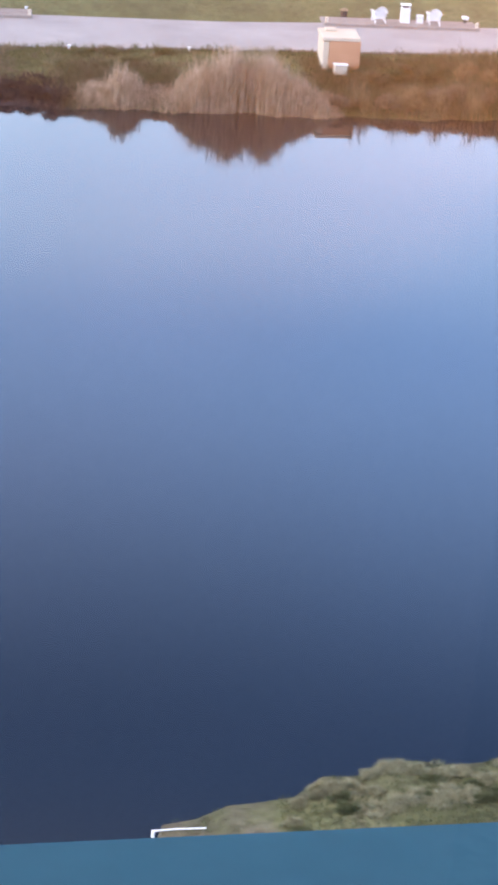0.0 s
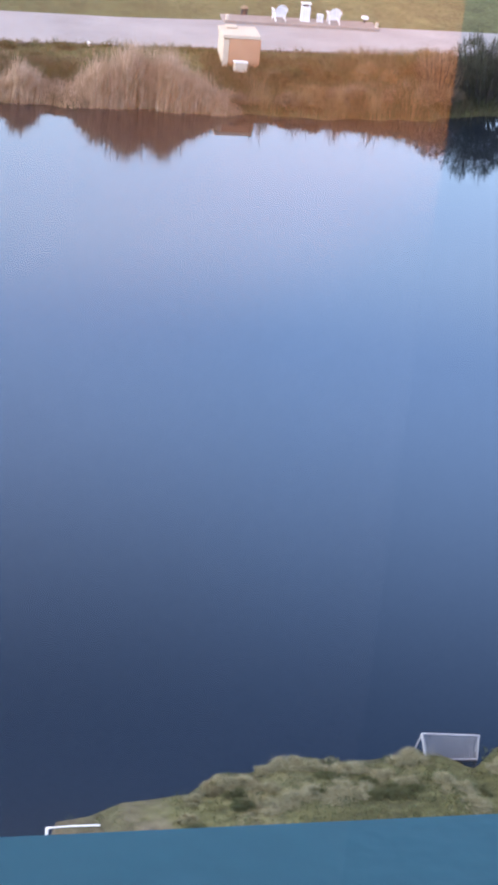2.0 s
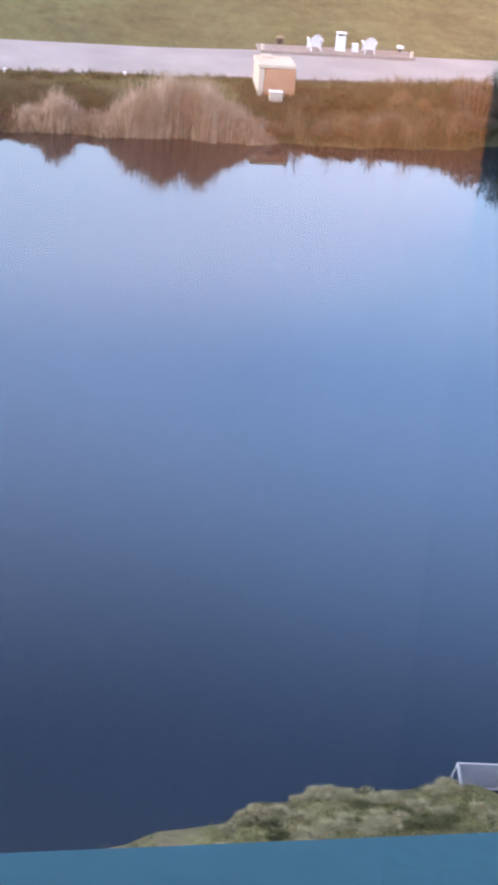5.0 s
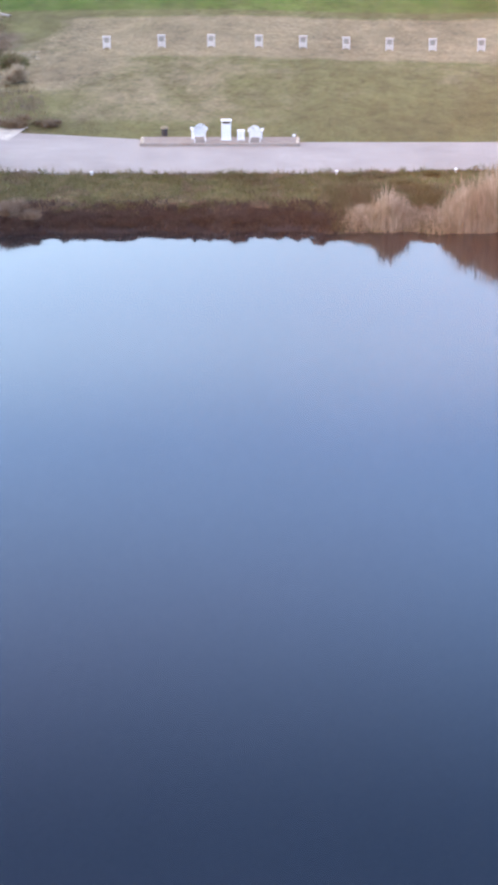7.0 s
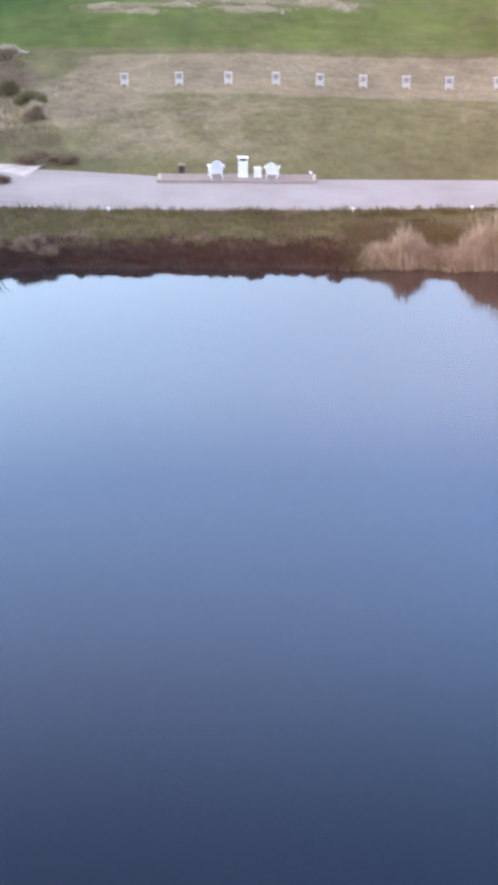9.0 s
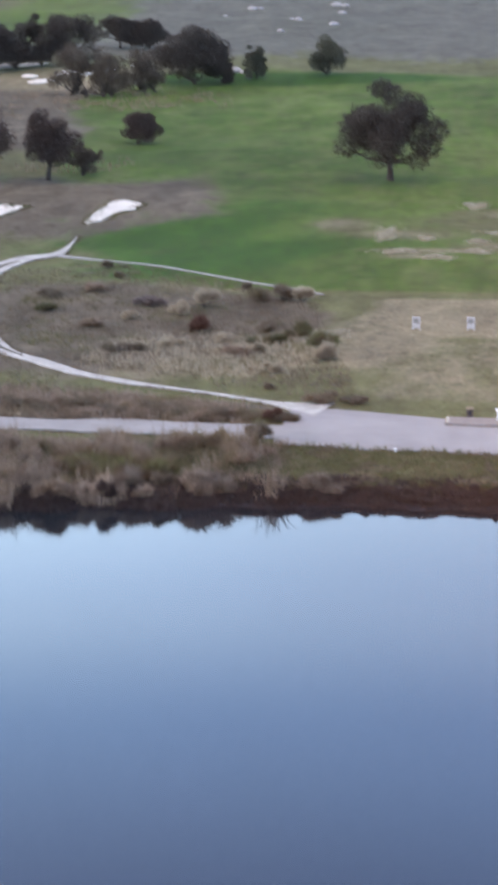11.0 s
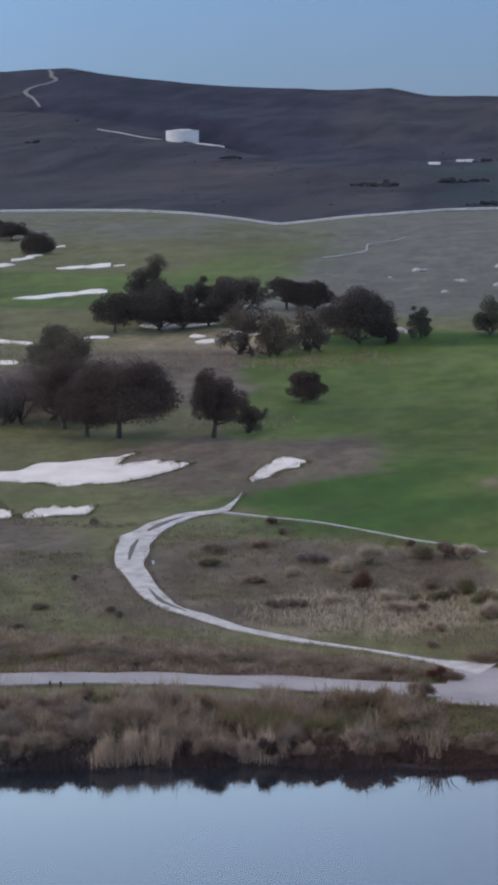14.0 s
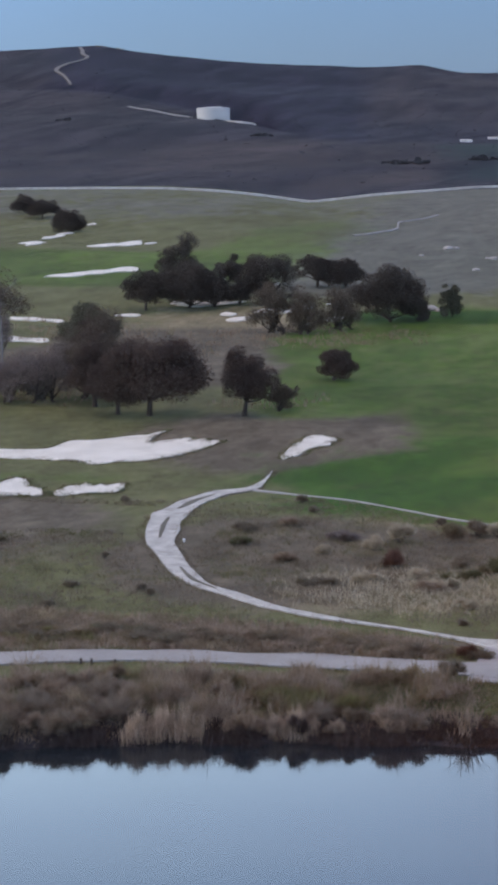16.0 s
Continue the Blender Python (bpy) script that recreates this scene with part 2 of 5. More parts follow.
def water_material():
    m = bpy.data.materials.new("pond_water")
    m.use_nodes = True
    n, link = m.node_tree.nodes, m.node_tree.links.new
    n.remove(n["Principled BSDF"])
    out = n["Material Output"]
    deep = n.new("ShaderNodeBsdfDiffuse")
    deep.inputs["Color"].default_value = (0.0092, 0.0142, 0.0200, 1)
    gloss = n.new("ShaderNodeBsdfGlossy")
    gloss.inputs["Roughness"].default_value = 0.016
    fres = n.new("ShaderNodeFresnel")
    fres.inputs["IOR"].default_value = WATER_IOR
    pos = n.new("ShaderNodeNewGeometry").outputs["Position"]
    mp = n.new("ShaderNodeMapping")
    mp.inputs["Scale"].default_value = (0.7, 1.6, 1.0)
    link(pos, mp.inputs["Vector"])
    t = n.new("ShaderNodeTexNoise")
    t.inputs["Scale"].default_value, t.inputs["Detail"].default_value = 2.2, 3.0
    link(mp.outputs[0], t.inputs["Vector"])
    bn = n.new("ShaderNodeBump")
    bn.inputs["Strength"].default_value, bn.inputs["Distance"].default_value = 0.045, 0.006
    link(t.outputs["Fac"], bn.inputs["Height"])
    link(bn.outputs[0], gloss.inputs["Normal"])
    mix = n.new("ShaderNodeMixShader")
    link(fres.outputs[0], mix.inputs[0]), link(deep.outputs[0], mix.inputs[1]), link(gloss.outputs[0], mix.inputs[2])
    link(mix.outputs[0], out.inputs["Surface"])
    return m


WATER_IOR = 1.6
M_GROUND, M_WATER = ground_material(), water_material()
M_PATH = material("path_concrete", (0.252, 0.238, 0.236), (0.365, 0.347, 0.344), 0.5, 9, 0.9, 0.2, coords="World")
M_GRAVEL = material("gravel_track", (0.26, 0.25, 0.23), (0.60, 0.585, 0.55), 0.9, 7, 0.95, 0.4, coords="World")
M_LANE = material("lane_gravel", (0.25, 0.241, 0.237), (0.36, 0.348, 0.34), 0.5, 7, 0.95, 0.3, coords="World")
M_STRIP = material("rut_grass", (0.07, 0.065, 0.05), (0.15, 0.14, 0.11), 1.5, 8, 0.95, 0.3, coords="World")
M_TRAIL = material("earth_trail", (0.13, 0.115, 0.105), (0.2, 0.18, 0.165), 0.2, 3, 0.95, 0.2, coords="World")
M_SAND = material("bunker_sand", (0.53, 0.505, 0.45), (0.79, 0.76, 0.69), 0.5, 4, 0.95, 0.3, coords="World")
M_WHITE = material("white_plastic", (0.72, 0.72, 0.74), (0.86, 0.86, 0.86), 2, 30, 0.5, 0.05)
M_DARK = material("dark_opening", (0.02, 0.02, 0.025), (0.05, 0.05, 0.06), 3, 30, 0.6, 0.05)
M_PAVER = material("pink_brick_pavers", (0.22, 0.185, 0.165), (0.32, 0.28, 0.255), 2, 14, 0.9, 0.3)
M_BRICK = material("brown_stucco", (0.40, 0.20, 0.12), (0.50, 0.28, 0.17), 1.5, 25, 0.9, 0.2)
M_CREAM = material("cream_concrete", (0.50, 0.42, 0.33), (0.64, 0.55, 0.45), 1.5, 25, 0.85, 0.2)
M_BARK = material("bark", (0.035, 0.026, 0.022), (0.075, 0.06, 0.05), 2, 12, 0.95, 0.6)
M_OAK = material("oak_leaves", (0.053, 0.045, 0.041), (0.096, 0.08, 0.067), 0.35, 2, 0.95, 0.0, island=0.05, spec=0.05)
M_OAKBROWN = material("brown_leaves", (0.064, 0.046, 0.041), (0.108, 0.079, 0.066), 0.35, 2, 0.95, 0.0, island=0.05, spec=0.05)
M_TWIG = material("brown_twigs", (0.078, 0.062, 0.048), (0.14, 0.112, 0.085), 0.35, 2, 0.95, 0.0, island=0.2, spec=0.05)
M_DOME = material("pale_mauve_brush", (0.15, 0.12, 0.093), (0.275, 0.22, 0.17), 0.6, 3, 0.95, 0.0, island=0.3, spec=0.05)
M_PALEBARK = material("pale_bark", (0.16, 0.14, 0.13), (0.30, 0.27, 0.25), 2, 12, 0.95, 0.4)
M_WILLOW = material("grey_green_leaves", (0.06, 0.065, 0.045), (0.13, 0.125, 0.085), 0.5, 3, 0.9, 0.0, island=0.3, spec=0.05)
M_REED = material("golden_reed", (0.26, 0.17, 0.09), (0.48, 0.34, 0.2), 0.5, 4, 0.9, 0.0, island=0.4, spec=0.05)
M_BRUSH = material("golden_brush", (0.125, 0.09, 0.052), (0.25, 0.188, 0.11), 0.4, 3, 0.9, 0.0, island=0.4, spec=0.05)
M_GRASS = material("bank_grass", (0.078, 0.086, 0.042), (0.155, 0.15, 0.08), 0.4, 3, 0.9, 0.0, island=0.4, spec=0.05)
M_DRY = material("dry_brush", (0.10, 0.08, 0.058), (0.235, 0.185, 0.13), 0.35, 3, 0.95, 0.0, island=0.4, spec=0.05)
M_MAUVE = material("mauve_brush", (0.105, 0.085, 0.08), (0.22, 0.18, 0.165), 0.35, 3, 0.95, 0.0, island=0.4, spec=0.05)
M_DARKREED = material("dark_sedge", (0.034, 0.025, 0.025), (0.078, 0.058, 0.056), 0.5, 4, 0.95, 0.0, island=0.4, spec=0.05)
M_BANK = brush_material("bank_brush", ((0.185, 0.175, 0.08), (0.235, 0.175, 0.11), (0.35, 0.27, 0.205), (0.20, 0.146, 0.10), (0.40, 0.315, 0.212)), 0.3, 0.42)
M_VERGE = brush_material("verge_grass", ((0.115, 0.125, 0.06), (0.215, 0.19, 0.115), (0.13, 0.14, 0.066), (0.18, 0.146, 0.105), (0.295, 0.25, 0.155)), 0.5, 0.45)
M_GILT = brush_material("reed_stems", ((0.31, 0.232, 0.155), (0.52, 0.39, 0.29), (0.36, 0.272, 0.188), (0.62, 0.475, 0.37)), 0.9, 0.5)
M_PLUME = brush_material("reed_plumes", ((0.50, 0.39, 0.29), (0.66, 0.53, 0.43), (0.56, 0.44, 0.34), (0.72, 0.60, 0.50)), 0.9, 0.4)
M_HEATH = brush_material("heath_brush", ((0.14, 0.138, 0.068), (0.175, 0.14, 0.10), (0.20, 0.165, 0.125), (0.16, 0.15, 0.08), (0.31, 0.25, 0.18)), 0.16, 0.4)
M_GOLD = brush_material("gold_brush", ((0.085, 0.096, 0.045), (0.155, 0.128, 0.08), (0.10, 0.105, 0.052), (0.21, 0.165, 0.12)), 0.35, 0.35)
M_STRAW = brush_material("bare_straw", ((0.36, 0.32, 0.21), (0.52, 0.46, 0.35), (0.42, 0.37, 0.26), (0.64, 0.58, 0.47)), 0.7)
M_MAT = brush_material("shore_grass", ((0.09, 0.105, 0.05), (0.145, 0.15, 0.08), (0.10, 0.115, 0.055), (0.24, 0.225, 0.14)), 0.9)
for leafy in (M_DOME, M_TWIG, M_OAK, M_OAKBROWN, M_WILLOW, M_REED, M_BRUSH, M_GRASS, M_DRY, M_MAUVE, M_DARKREED):
    let_through(leafy, 0.45)
M_PALE = brush_material("pale_tan_brush", ((0.33, 0.275, 0.195), (0.46, 0.39, 0.29), (0.38, 0.32, 0.225), (0.56, 0.48, 0.365)), 0.8, 0.4)
M_RUST = brush_material("rust_brush", ((0.075, 0.038, 0.03), (0.12, 0.062, 0.048), (0.09, 0.05, 0.038)), 0.9, 0.4)
M_STEEL = material("tank_paint", (0.50, 0.485, 0.46), (0.62, 0.60, 0.57), 0.1, 2, 0.6, 0.05)
M_LEDGE = material("teal_metal", (0.006, 0.095, 0.14), (0.016, 0.125, 0.175), 1.5, 60, 0.45, 0.05)
M_SCRUB = material("hill_scrub", (0.052, 0.053, 0.06), (0.084, 0.082, 0.088), 0.05, 0.5, 0.95, 0.0, island=0.3, spec=0.05)
M_TUSSOCK = material("tussock", (0.135, 0.14, 0.075), (0.27, 0.26, 0.16), 1.5, 9, 0.95, 0.0, island=0.6)
M_ROOM = material("dark_room_paint", (0.10, 0.095, 0.09), (0.13, 0.122, 0.115), 1, 20, 0.95, 0.05)
# Unseen partition and its added spot, met only as a reflection in the pane.
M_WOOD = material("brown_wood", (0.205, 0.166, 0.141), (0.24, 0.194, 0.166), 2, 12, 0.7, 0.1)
GLOW_SPOT = 122.0
M_GLASS = bpy.data.materials.new("window_glass")
M_GLASS.use_nodes = True
gn, glink = M_GLASS.node_tree.nodes, M_GLASS.node_tree.links.new
gn.remove(gn["Principled BSDF"])
clear_glass, mirror, share = gn.new("ShaderNodeBsdfTransparent"), gn.new("ShaderNodeBsdfGlossy"), gn.new("ShaderNodeMixShader")
mirror.inputs["Roughness"].default_value = 0.0
share.inputs[0].default_value = 0.05
glink(clear_glass.outputs[0], share.inputs[1]), glink(mirror.outputs[0], share.inputs[2])
glink(share.outputs[0], gn["Material Output"].inputs["Surface"])
M_WALL = material("plain_wall", (0.5, 0.48, 0.45), (0.6, 0.58, 0.55), 0.8, 20, 0.9, 0.1)


# ---------------------------------------------------------------- building helpers
def mesh_object(name, verts, faces, mat, parent=None, smooth=False):
    me = bpy.data.meshes.new(name)
    me.from_pydata([tuple(v) for v in verts], [], [tuple(f) for f in faces])
    me.materials.append(mat)
    if smooth:
        me.shade_smooth()
    ob = new(name, me)
    if parent is not None:
        ob.parent = parent
    return ob


def part(name, bm, mat, parent=None, label=""):
    me = bpy.data.meshes.new(name)
    bm.to_mesh(me)
    bm.free()
    me.materials.append(mat)
    ob = new(name, me)
    if parent is not None:
        ob.parent = parent
    return tagged(ob, label)


def empty(name, x, y, z, turn=0.0):
    ob = new(name)
    ob.empty_display_size = 0.1
    ob.matrix_basis = pose(x, y, z, 0, 0, turn)
    return ob


def box_mesh(size, at=(0, 0, 0), rot=(0, 0, 0), bevel=0.01):
    bm = bmesh.new()
    bmesh.ops.create_cube(bm, size=1.0)
    bmesh.ops.scale(bm, vec=size, verts=bm.verts)
    if bevel:
        bmesh.ops.bevel(bm, geom=bm.edges[:], offset=bevel, segments=1, affect="EDGES")
    bmesh.ops.transform(bm, matrix=pose(*at, *rot), verts=bm.verts)
    return bm


def tube(points, radii, sides=7, cap=True):
    """Vertices and faces of a tapered tube through points."""
    verts, faces = [], []
    pts = [Vector(p) for p in points]
    for i, p in enumerate(pts):
        d = (pts[min(i + 1, len(pts) - 1)] - pts[max(i - 1, 0)]).normalized()
        a = d.orthogonal().normalized()
        b = d.cross(a)
        for k in range(sides):
            w = 2 * math.pi * k / sides
            verts.append(p + (a * math.cos(w) + b * math.sin(w)) * radii[i])
        if i:
            o = (i - 1) * sides
            faces += [(o + k, o + (k + 1) % sides, o + sides + (k + 1) % sides, o + sides + k) for k in range(sides)]
    if cap:
        faces += [tuple(range(sides))[::-1], tuple(range(len(verts) - sides, len(verts)))]
    return verts, faces


def smooth(a, b, x):
    u = np.clip((np.asarray(x, float) - a) / (b - a), 0, 1)
    return u * u * (3 - 2 * u)


def wave(x, y, s, k=0.0):
    """A cheap smooth noise in -1..1."""
    return (np.sin(x * s + 1.3 * np.sin(y * s * 0.7 + k)) * np.cos(y * s * 1.1 + 1.7 * np.sin(x * s * 0.6 + 2.1 * k)))


# ---------------------------------------------------------------- the lie of the land
def far_shore(x):
    left = np.maximum(0, -x - 6)
    right = np.clip(x - 21, 0, 12)
    return 82.62 + 0.6 * np.clip((x + 13) / 6, 0, 1) - 0.0078 * np.minimum(left, 40) ** 2 - 0.3 * np.maximum(left - 40, 0) + 0.25 * right + 0.16 * np.sin(x * 1.3) + 0.12 * np.sin(x * 2.9 + 1) - 0.15 * np.exp(-((x - 14) / 5) ** 2)


def near_shore(x):
    edge = np.interp(x, (-10, 3.0, 3.6, 3.8, 4.2, 5.2, 6.4, 6.9, 7.3, 8.3, 10.4, 14, 20), (26, 31.0, 33.3, 33.95, 34.45, 34.7, 34.65, 35.3, 35.75, 36.0, 36.2, 36.8, 37.2))
    return edge + 0.16 * np.sin(x * 2.1 + 1) + 0.1 * np.sin(x * 5.3) + 0.05 * np.sin(x * 11) - 0.8 * np.exp(-((x - 12.7) / 0.55) ** 4)


RIDGE_AZ = (-40.0, -12.0, 0.0, 6.5, 8.2, 9.25, 10.8, 13.2, 15.4, 16.9, 18.0, 19.0, 20.0, 24.0, 40.0)
RIDGE_EL = (1.2, 1.4, 1.5, 1.55, 1.59, 1.79, 1.76, 1.86, 2.05, 2.24, 2.40, 2.37, 2.3, 2.1, 1.8)


ROAD_AZ = (6.4, 7.7, 9.2, 10.45, 11.4, 12.3, 12.6, 13.7, 14.8, 16.2, 17.7, 20.0, 24.5)
ROAD_EL = (-1.483, -1.507, -1.605, -1.689, -1.79, -1.876, -1.827, -1.665, -1.548, -1.467, -1.444, -1.435, -1.441)
SPUR_AZ, SPUR_Y = (10.7, 12.3, 13.4, 14.1, 15.4, 18.3, 21.0), (760.0, 800.0, 930.0, 1020.0, 1080.0, 1125.0, 1160.0)


def height(x, y):
    x, y = np.asarray(x, float), np.asarray(y, float)
    land = 1.0 + 11.0 * smooth(140, 560, y)
    land = land + 0.25 * wave(x, y, 0.11) * smooth(97, 112, y) + 0.5 * wave(x, y, 0.045, 1.0) * smooth(125, 170, y)
    az = np.degrees(np.arctan2(-x, np.maximum(y, 1.0)))
    sill = 25 + np.hypot(x, 512) * np.tan(np.radians(np.interp(az, ROAD_AZ, ROAD_EL)))
    near_road = smooth(425, 500, y) * smooth(640, 535, y)
    land = land * (1 - near_road) + sill * near_road
    crest = 25 + np.hypot(x, 1600) * np.tan(np.radians(np.interp(az, RIDGE_AZ, RIDGE_EL)))
    u = np.clip((y - 560) / 1040, 0, 1)
    hill = (crest - 12) * u ** 1.5 + 3.5 * wave(x, y, 0.011, 0.5) * smooth(600, 800, y) * smooth(1600, 1350, y)
    hill = hill - 9 * np.exp(-((y - np.interp(az, SPUR_AZ, SPUR_Y) - 110) / 48) ** 2) * smooth(11.5, 13.5, az) * smooth(21.5, 18.5, az)
    land = land + hill - 60 * smooth(1650, 2600, y)
    far = y - far_shore(x)
    bank = np.interp(far, (-6, -1.5, 0, 0.5, 2.0, 6.5), (-1.5, -0.5, 0.0, 0.22, 0.55, 1.0))
    near = near_shore(x) - y
    bank2 = np.interp(near, (-6, -1.5, 0, 0.4, 2.5, 10), (-1.5, -0.5, 0.0, 0.15, 0.5, 1.0))
    side = smooth(70, 78, np.abs(x + 5)) * 2.5 - 1.5
    low = np.maximum(np.maximum(bank, bank2), np.minimum(side, 1.0))
    return np.where(far > 6.5, land, np.minimum(low, 1.0))


def ellipse(x, y, cx, cy, rx, ry, soft=0.35):
    d = np.hypot((x - cx) / rx, (y - cy) / ry)
    return 1 - smooth(1 - soft, 1 + soft, d)


def zones(x, y):
    """Weights of mown green, straw, heath; hill, rich grass with tree shade, mud."""
    s = y - far_shore(x)
    straw = smooth(110, 114, y) * smooth(125.5, 123, y) * smooth(-13, -9.5, x) * 0.85
    straw = np.maximum(straw, (0.5 - 0.22 * smooth(-3, 3, x)) * smooth(96, 99, y) * smooth(124, 118, y) * smooth(-12, -8, x) * smooth(17, 12, x))
    for e in ((-19, 107, 7, 6), (-9.5, 112, 3.5, 8), (-0.8, 139.0, 2.8, 1.0), (-10, 137.6, 2.4, 1.1), (-2, 142.5, 6, 2.0), (-11.5, 146, 4, 2.2), (-8.5, 140, 5, 1.3), (4, 142, 4, 2.0), (-18.5, 127, 2.4, 2.4), (-23, 126, 2.2, 1.8), (-55, 236, 28, 22), (6, 170, 5, 2), (-16, 150, 2.5, 3), (-5, 158, 3, 2)):
        straw = np.maximum(straw, (0.85 if e[1] < 130 or e[1] > 200 else 0.62) * ellipse(x, y, *e, 0.8))
    heath = np.zeros_like(x)
    for e in ((-27, 114, 10, 13), (-19.5, 118, 7, 7), (-36, 158, 13, 15), (-50, 118, 12, 14), (-62, 205, 22, 22), (-56, 228, 25, 14), (-26, 94.5, 18, 2.6)):
        heath = np.maximum(heath, 0.85 * ellipse(x, y, *e))
    sage = 0.95 * smooth(255, 290, y) * smooth(560, 520, y) * smooth(-88, -60, x + 0.05 * (y - 300))
    sage = np.maximum(sage, 0.52 * smooth(350, 420, y) * smooth(560, 520, y))
    green = smooth(125, 127, y) * smooth(262, 250, y) * smooth(-30, -24, x + 0.13 * (y - 150)) * 0.95
    for e in ((-37, 205, 10, 42), (-38, 230, 16, 30)):
        green = np.maximum(green, 0.9 * ellipse(x, y, *e, 0.25))
    green = np.maximum(green, 0.75 * smooth(268, 280, y) * smooth(345, 330, y) * smooth(-68, -82, x))
    green = np.maximum(green, 0.55 * smooth(280, 300, y) * smooth(420, 380, y) * smooth(-55, -75, x) * smooth(-98, -88, x))
    green = np.maximum(green, 0.55 * ellipse(x, y, -56, 139, 14, 4.5))
    for e in ((-56, 165, 14, 8), (-38, 146, 7, 8)):
        green = np.maximum(green, 0.3 * ellipse(x, y, *e))
    for e in ((-19, 107, 7, 6), (-0.8, 139.0, 2.8, 1.0), (-10, 137.6, 2.4, 1.1), (-2, 142.5, 6, 2.0), (-11.5, 146, 4, 2.2), (-8.5, 140, 5, 1.3), (4, 142, 4, 2.0), (6, 170, 5, 2), (-16, 150, 2.5, 3), (-5, 158, 3, 2), (-3, 152, 10, 7), (-52, 152, 14, 10), (-34, 155, 9, 12), (-34, 150, 7, 8)):
        green = green * (1 - 0.7 * ellipse(x, y, *e, 0.8))
    lush_shade = 0.95 * ellipse(x, y, -22, 143, 12, 16, 0.8) * (0.8 + 0.45 * wave(x, y, 0.22, 0.3))
    # The dark strip at the trees' foot is their shade, put into the grass colour.
    lush_shade = np.maximum(lush_shade, 0.8 * ellipse(x, y, -33, 251, 22, 6, 0.5))
    lush_shade = np.maximum(lush_shade, 0.25 * smooth(2.2, 4, s) * smooth(6.8, 6.0, s) * smooth(-12, -4, x) * smooth(12, 4, x))
    straw = np.where(y < 60, 0.25 * smooth(5.8, 6.8, x), straw)
    heath = np.where(y < 60, 0.6 * smooth(7.4, 5.2, x), heath)
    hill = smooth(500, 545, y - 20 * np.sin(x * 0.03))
    mud = smooth(3.2, 1.2, s) * smooth(-3, -1, s) * smooth(9, 2, x)
    mud = np.where(y < 60, 0.4 * smooth(0.75, 0.2, near_shore(x) - y) * smooth(-3, -1, near_shore(x) - y), mud)
    gully, marsh = np.zeros_like(x), np.zeros_like(x)
    for e in ((-128, 715, 40, 75), (-165, 690, 45, 70), (-112, 600, 24, 45), (-190, 760, 40, 50), (-330, 720, 60, 90), (-240, 640, 50, 40)):
        gully = np.maximum(gully, 0.78 * ellipse(x, y, *e, 0.9))
    gully = np.maximum(gully, 0.56 * ellipse(x, y, -250, 680, 160, 150, 0.9))
    for e in ((-92, 790, 26, 110), (-72, 640, 22, 70)):
        marsh = np.maximum(marsh, 0.8 * ellipse(x, y, *e, 0.7))
    gully = np.maximum(gully, 0.45 * ellipse(x, y, -190, 1330, 130, 330, 0.6))
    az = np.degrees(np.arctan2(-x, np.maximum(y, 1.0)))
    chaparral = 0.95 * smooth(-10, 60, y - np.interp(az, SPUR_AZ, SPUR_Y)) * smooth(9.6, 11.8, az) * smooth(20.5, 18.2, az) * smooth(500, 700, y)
    return np.stack([green, straw, heath], -1), np.stack([hill, lush_shade, mud], -1), np.stack([gully, marsh, chaparral], -1), np.stack([sage, 0 * sage, 0 * sage], -1)


def ground_sheet():
    def steps(*spans):
        out = [spans[0][0]]
        for a, b, d in spans:
            out += list(np.arange(1, max(1, round((b - a) / d)) + 1) * ((b - a) / max(1, round((b - a) / d))) + a)
        return np.array(out)
    xs = steps((-4000, -800, 200), (-800, -190, 10), (-190, -62, 2.0), (-62, 36, 0.7), (36, 120, 4), (120, 800, 40), (800, 4000, 200))
    ys = steps((-3000, -200, 200), (-200, 26, 10), (26, 38, 0.4), (38, 76, 3), (76, 97, 0.45), (97, 130, 0.8), (130, 152, 0.8), (152, 270, 1.6), (270, 560, 4), (560, 1700, 14), (1700, 4800, 155))
    X, Y = np.meshgrid(xs, ys)
    Z = height(X, Y)
    Z = Z + np.where((Y > 97) & (Y < 300), 0.02 * wave(X, Y, 0.9, 2.0), 0)
    nx, ny = len(xs), len(ys)
    idx = np.arange(nx * ny).reshape(ny, nx)
    q = np.stack([idx[:-1, :-1], idx[:-1, 1:], idx[1:, 1:], idx[1:, :-1]], -1).reshape(-1, 4)
    me = bpy.data.meshes.new("ground")
    me.from_pydata(np.stack([X, Y, Z], -1).reshape(-1, 3), [], q)
    me.materials.append(M_GROUND)
    for name, w in zip(("zone", "zone_two", "zone_three", "zone_four"), zones(X.ravel(), Y.ravel())):
        at = me.attributes.new(name, "FLOAT_COLOR", "POINT")
        at.data.foreach_set("color", np.concatenate([w, np.ones((len(w), 1))], 1).ravel().astype(np.float32))
    me.shade_smooth()
    return tagged(new("ground", me), "rolling dry grassland and mown fairway round a pond", "ground", kind="structure")


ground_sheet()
pond = mesh_object("pond_water", [(-85, 15, 0), (75, 15, 0), (75, 90, 0), (-85, 90, 0)], [(0, 1, 2, 3)], M_WATER)
tagged(pond, "still dark pond water mirroring the evening sky", "water", kind="structure")


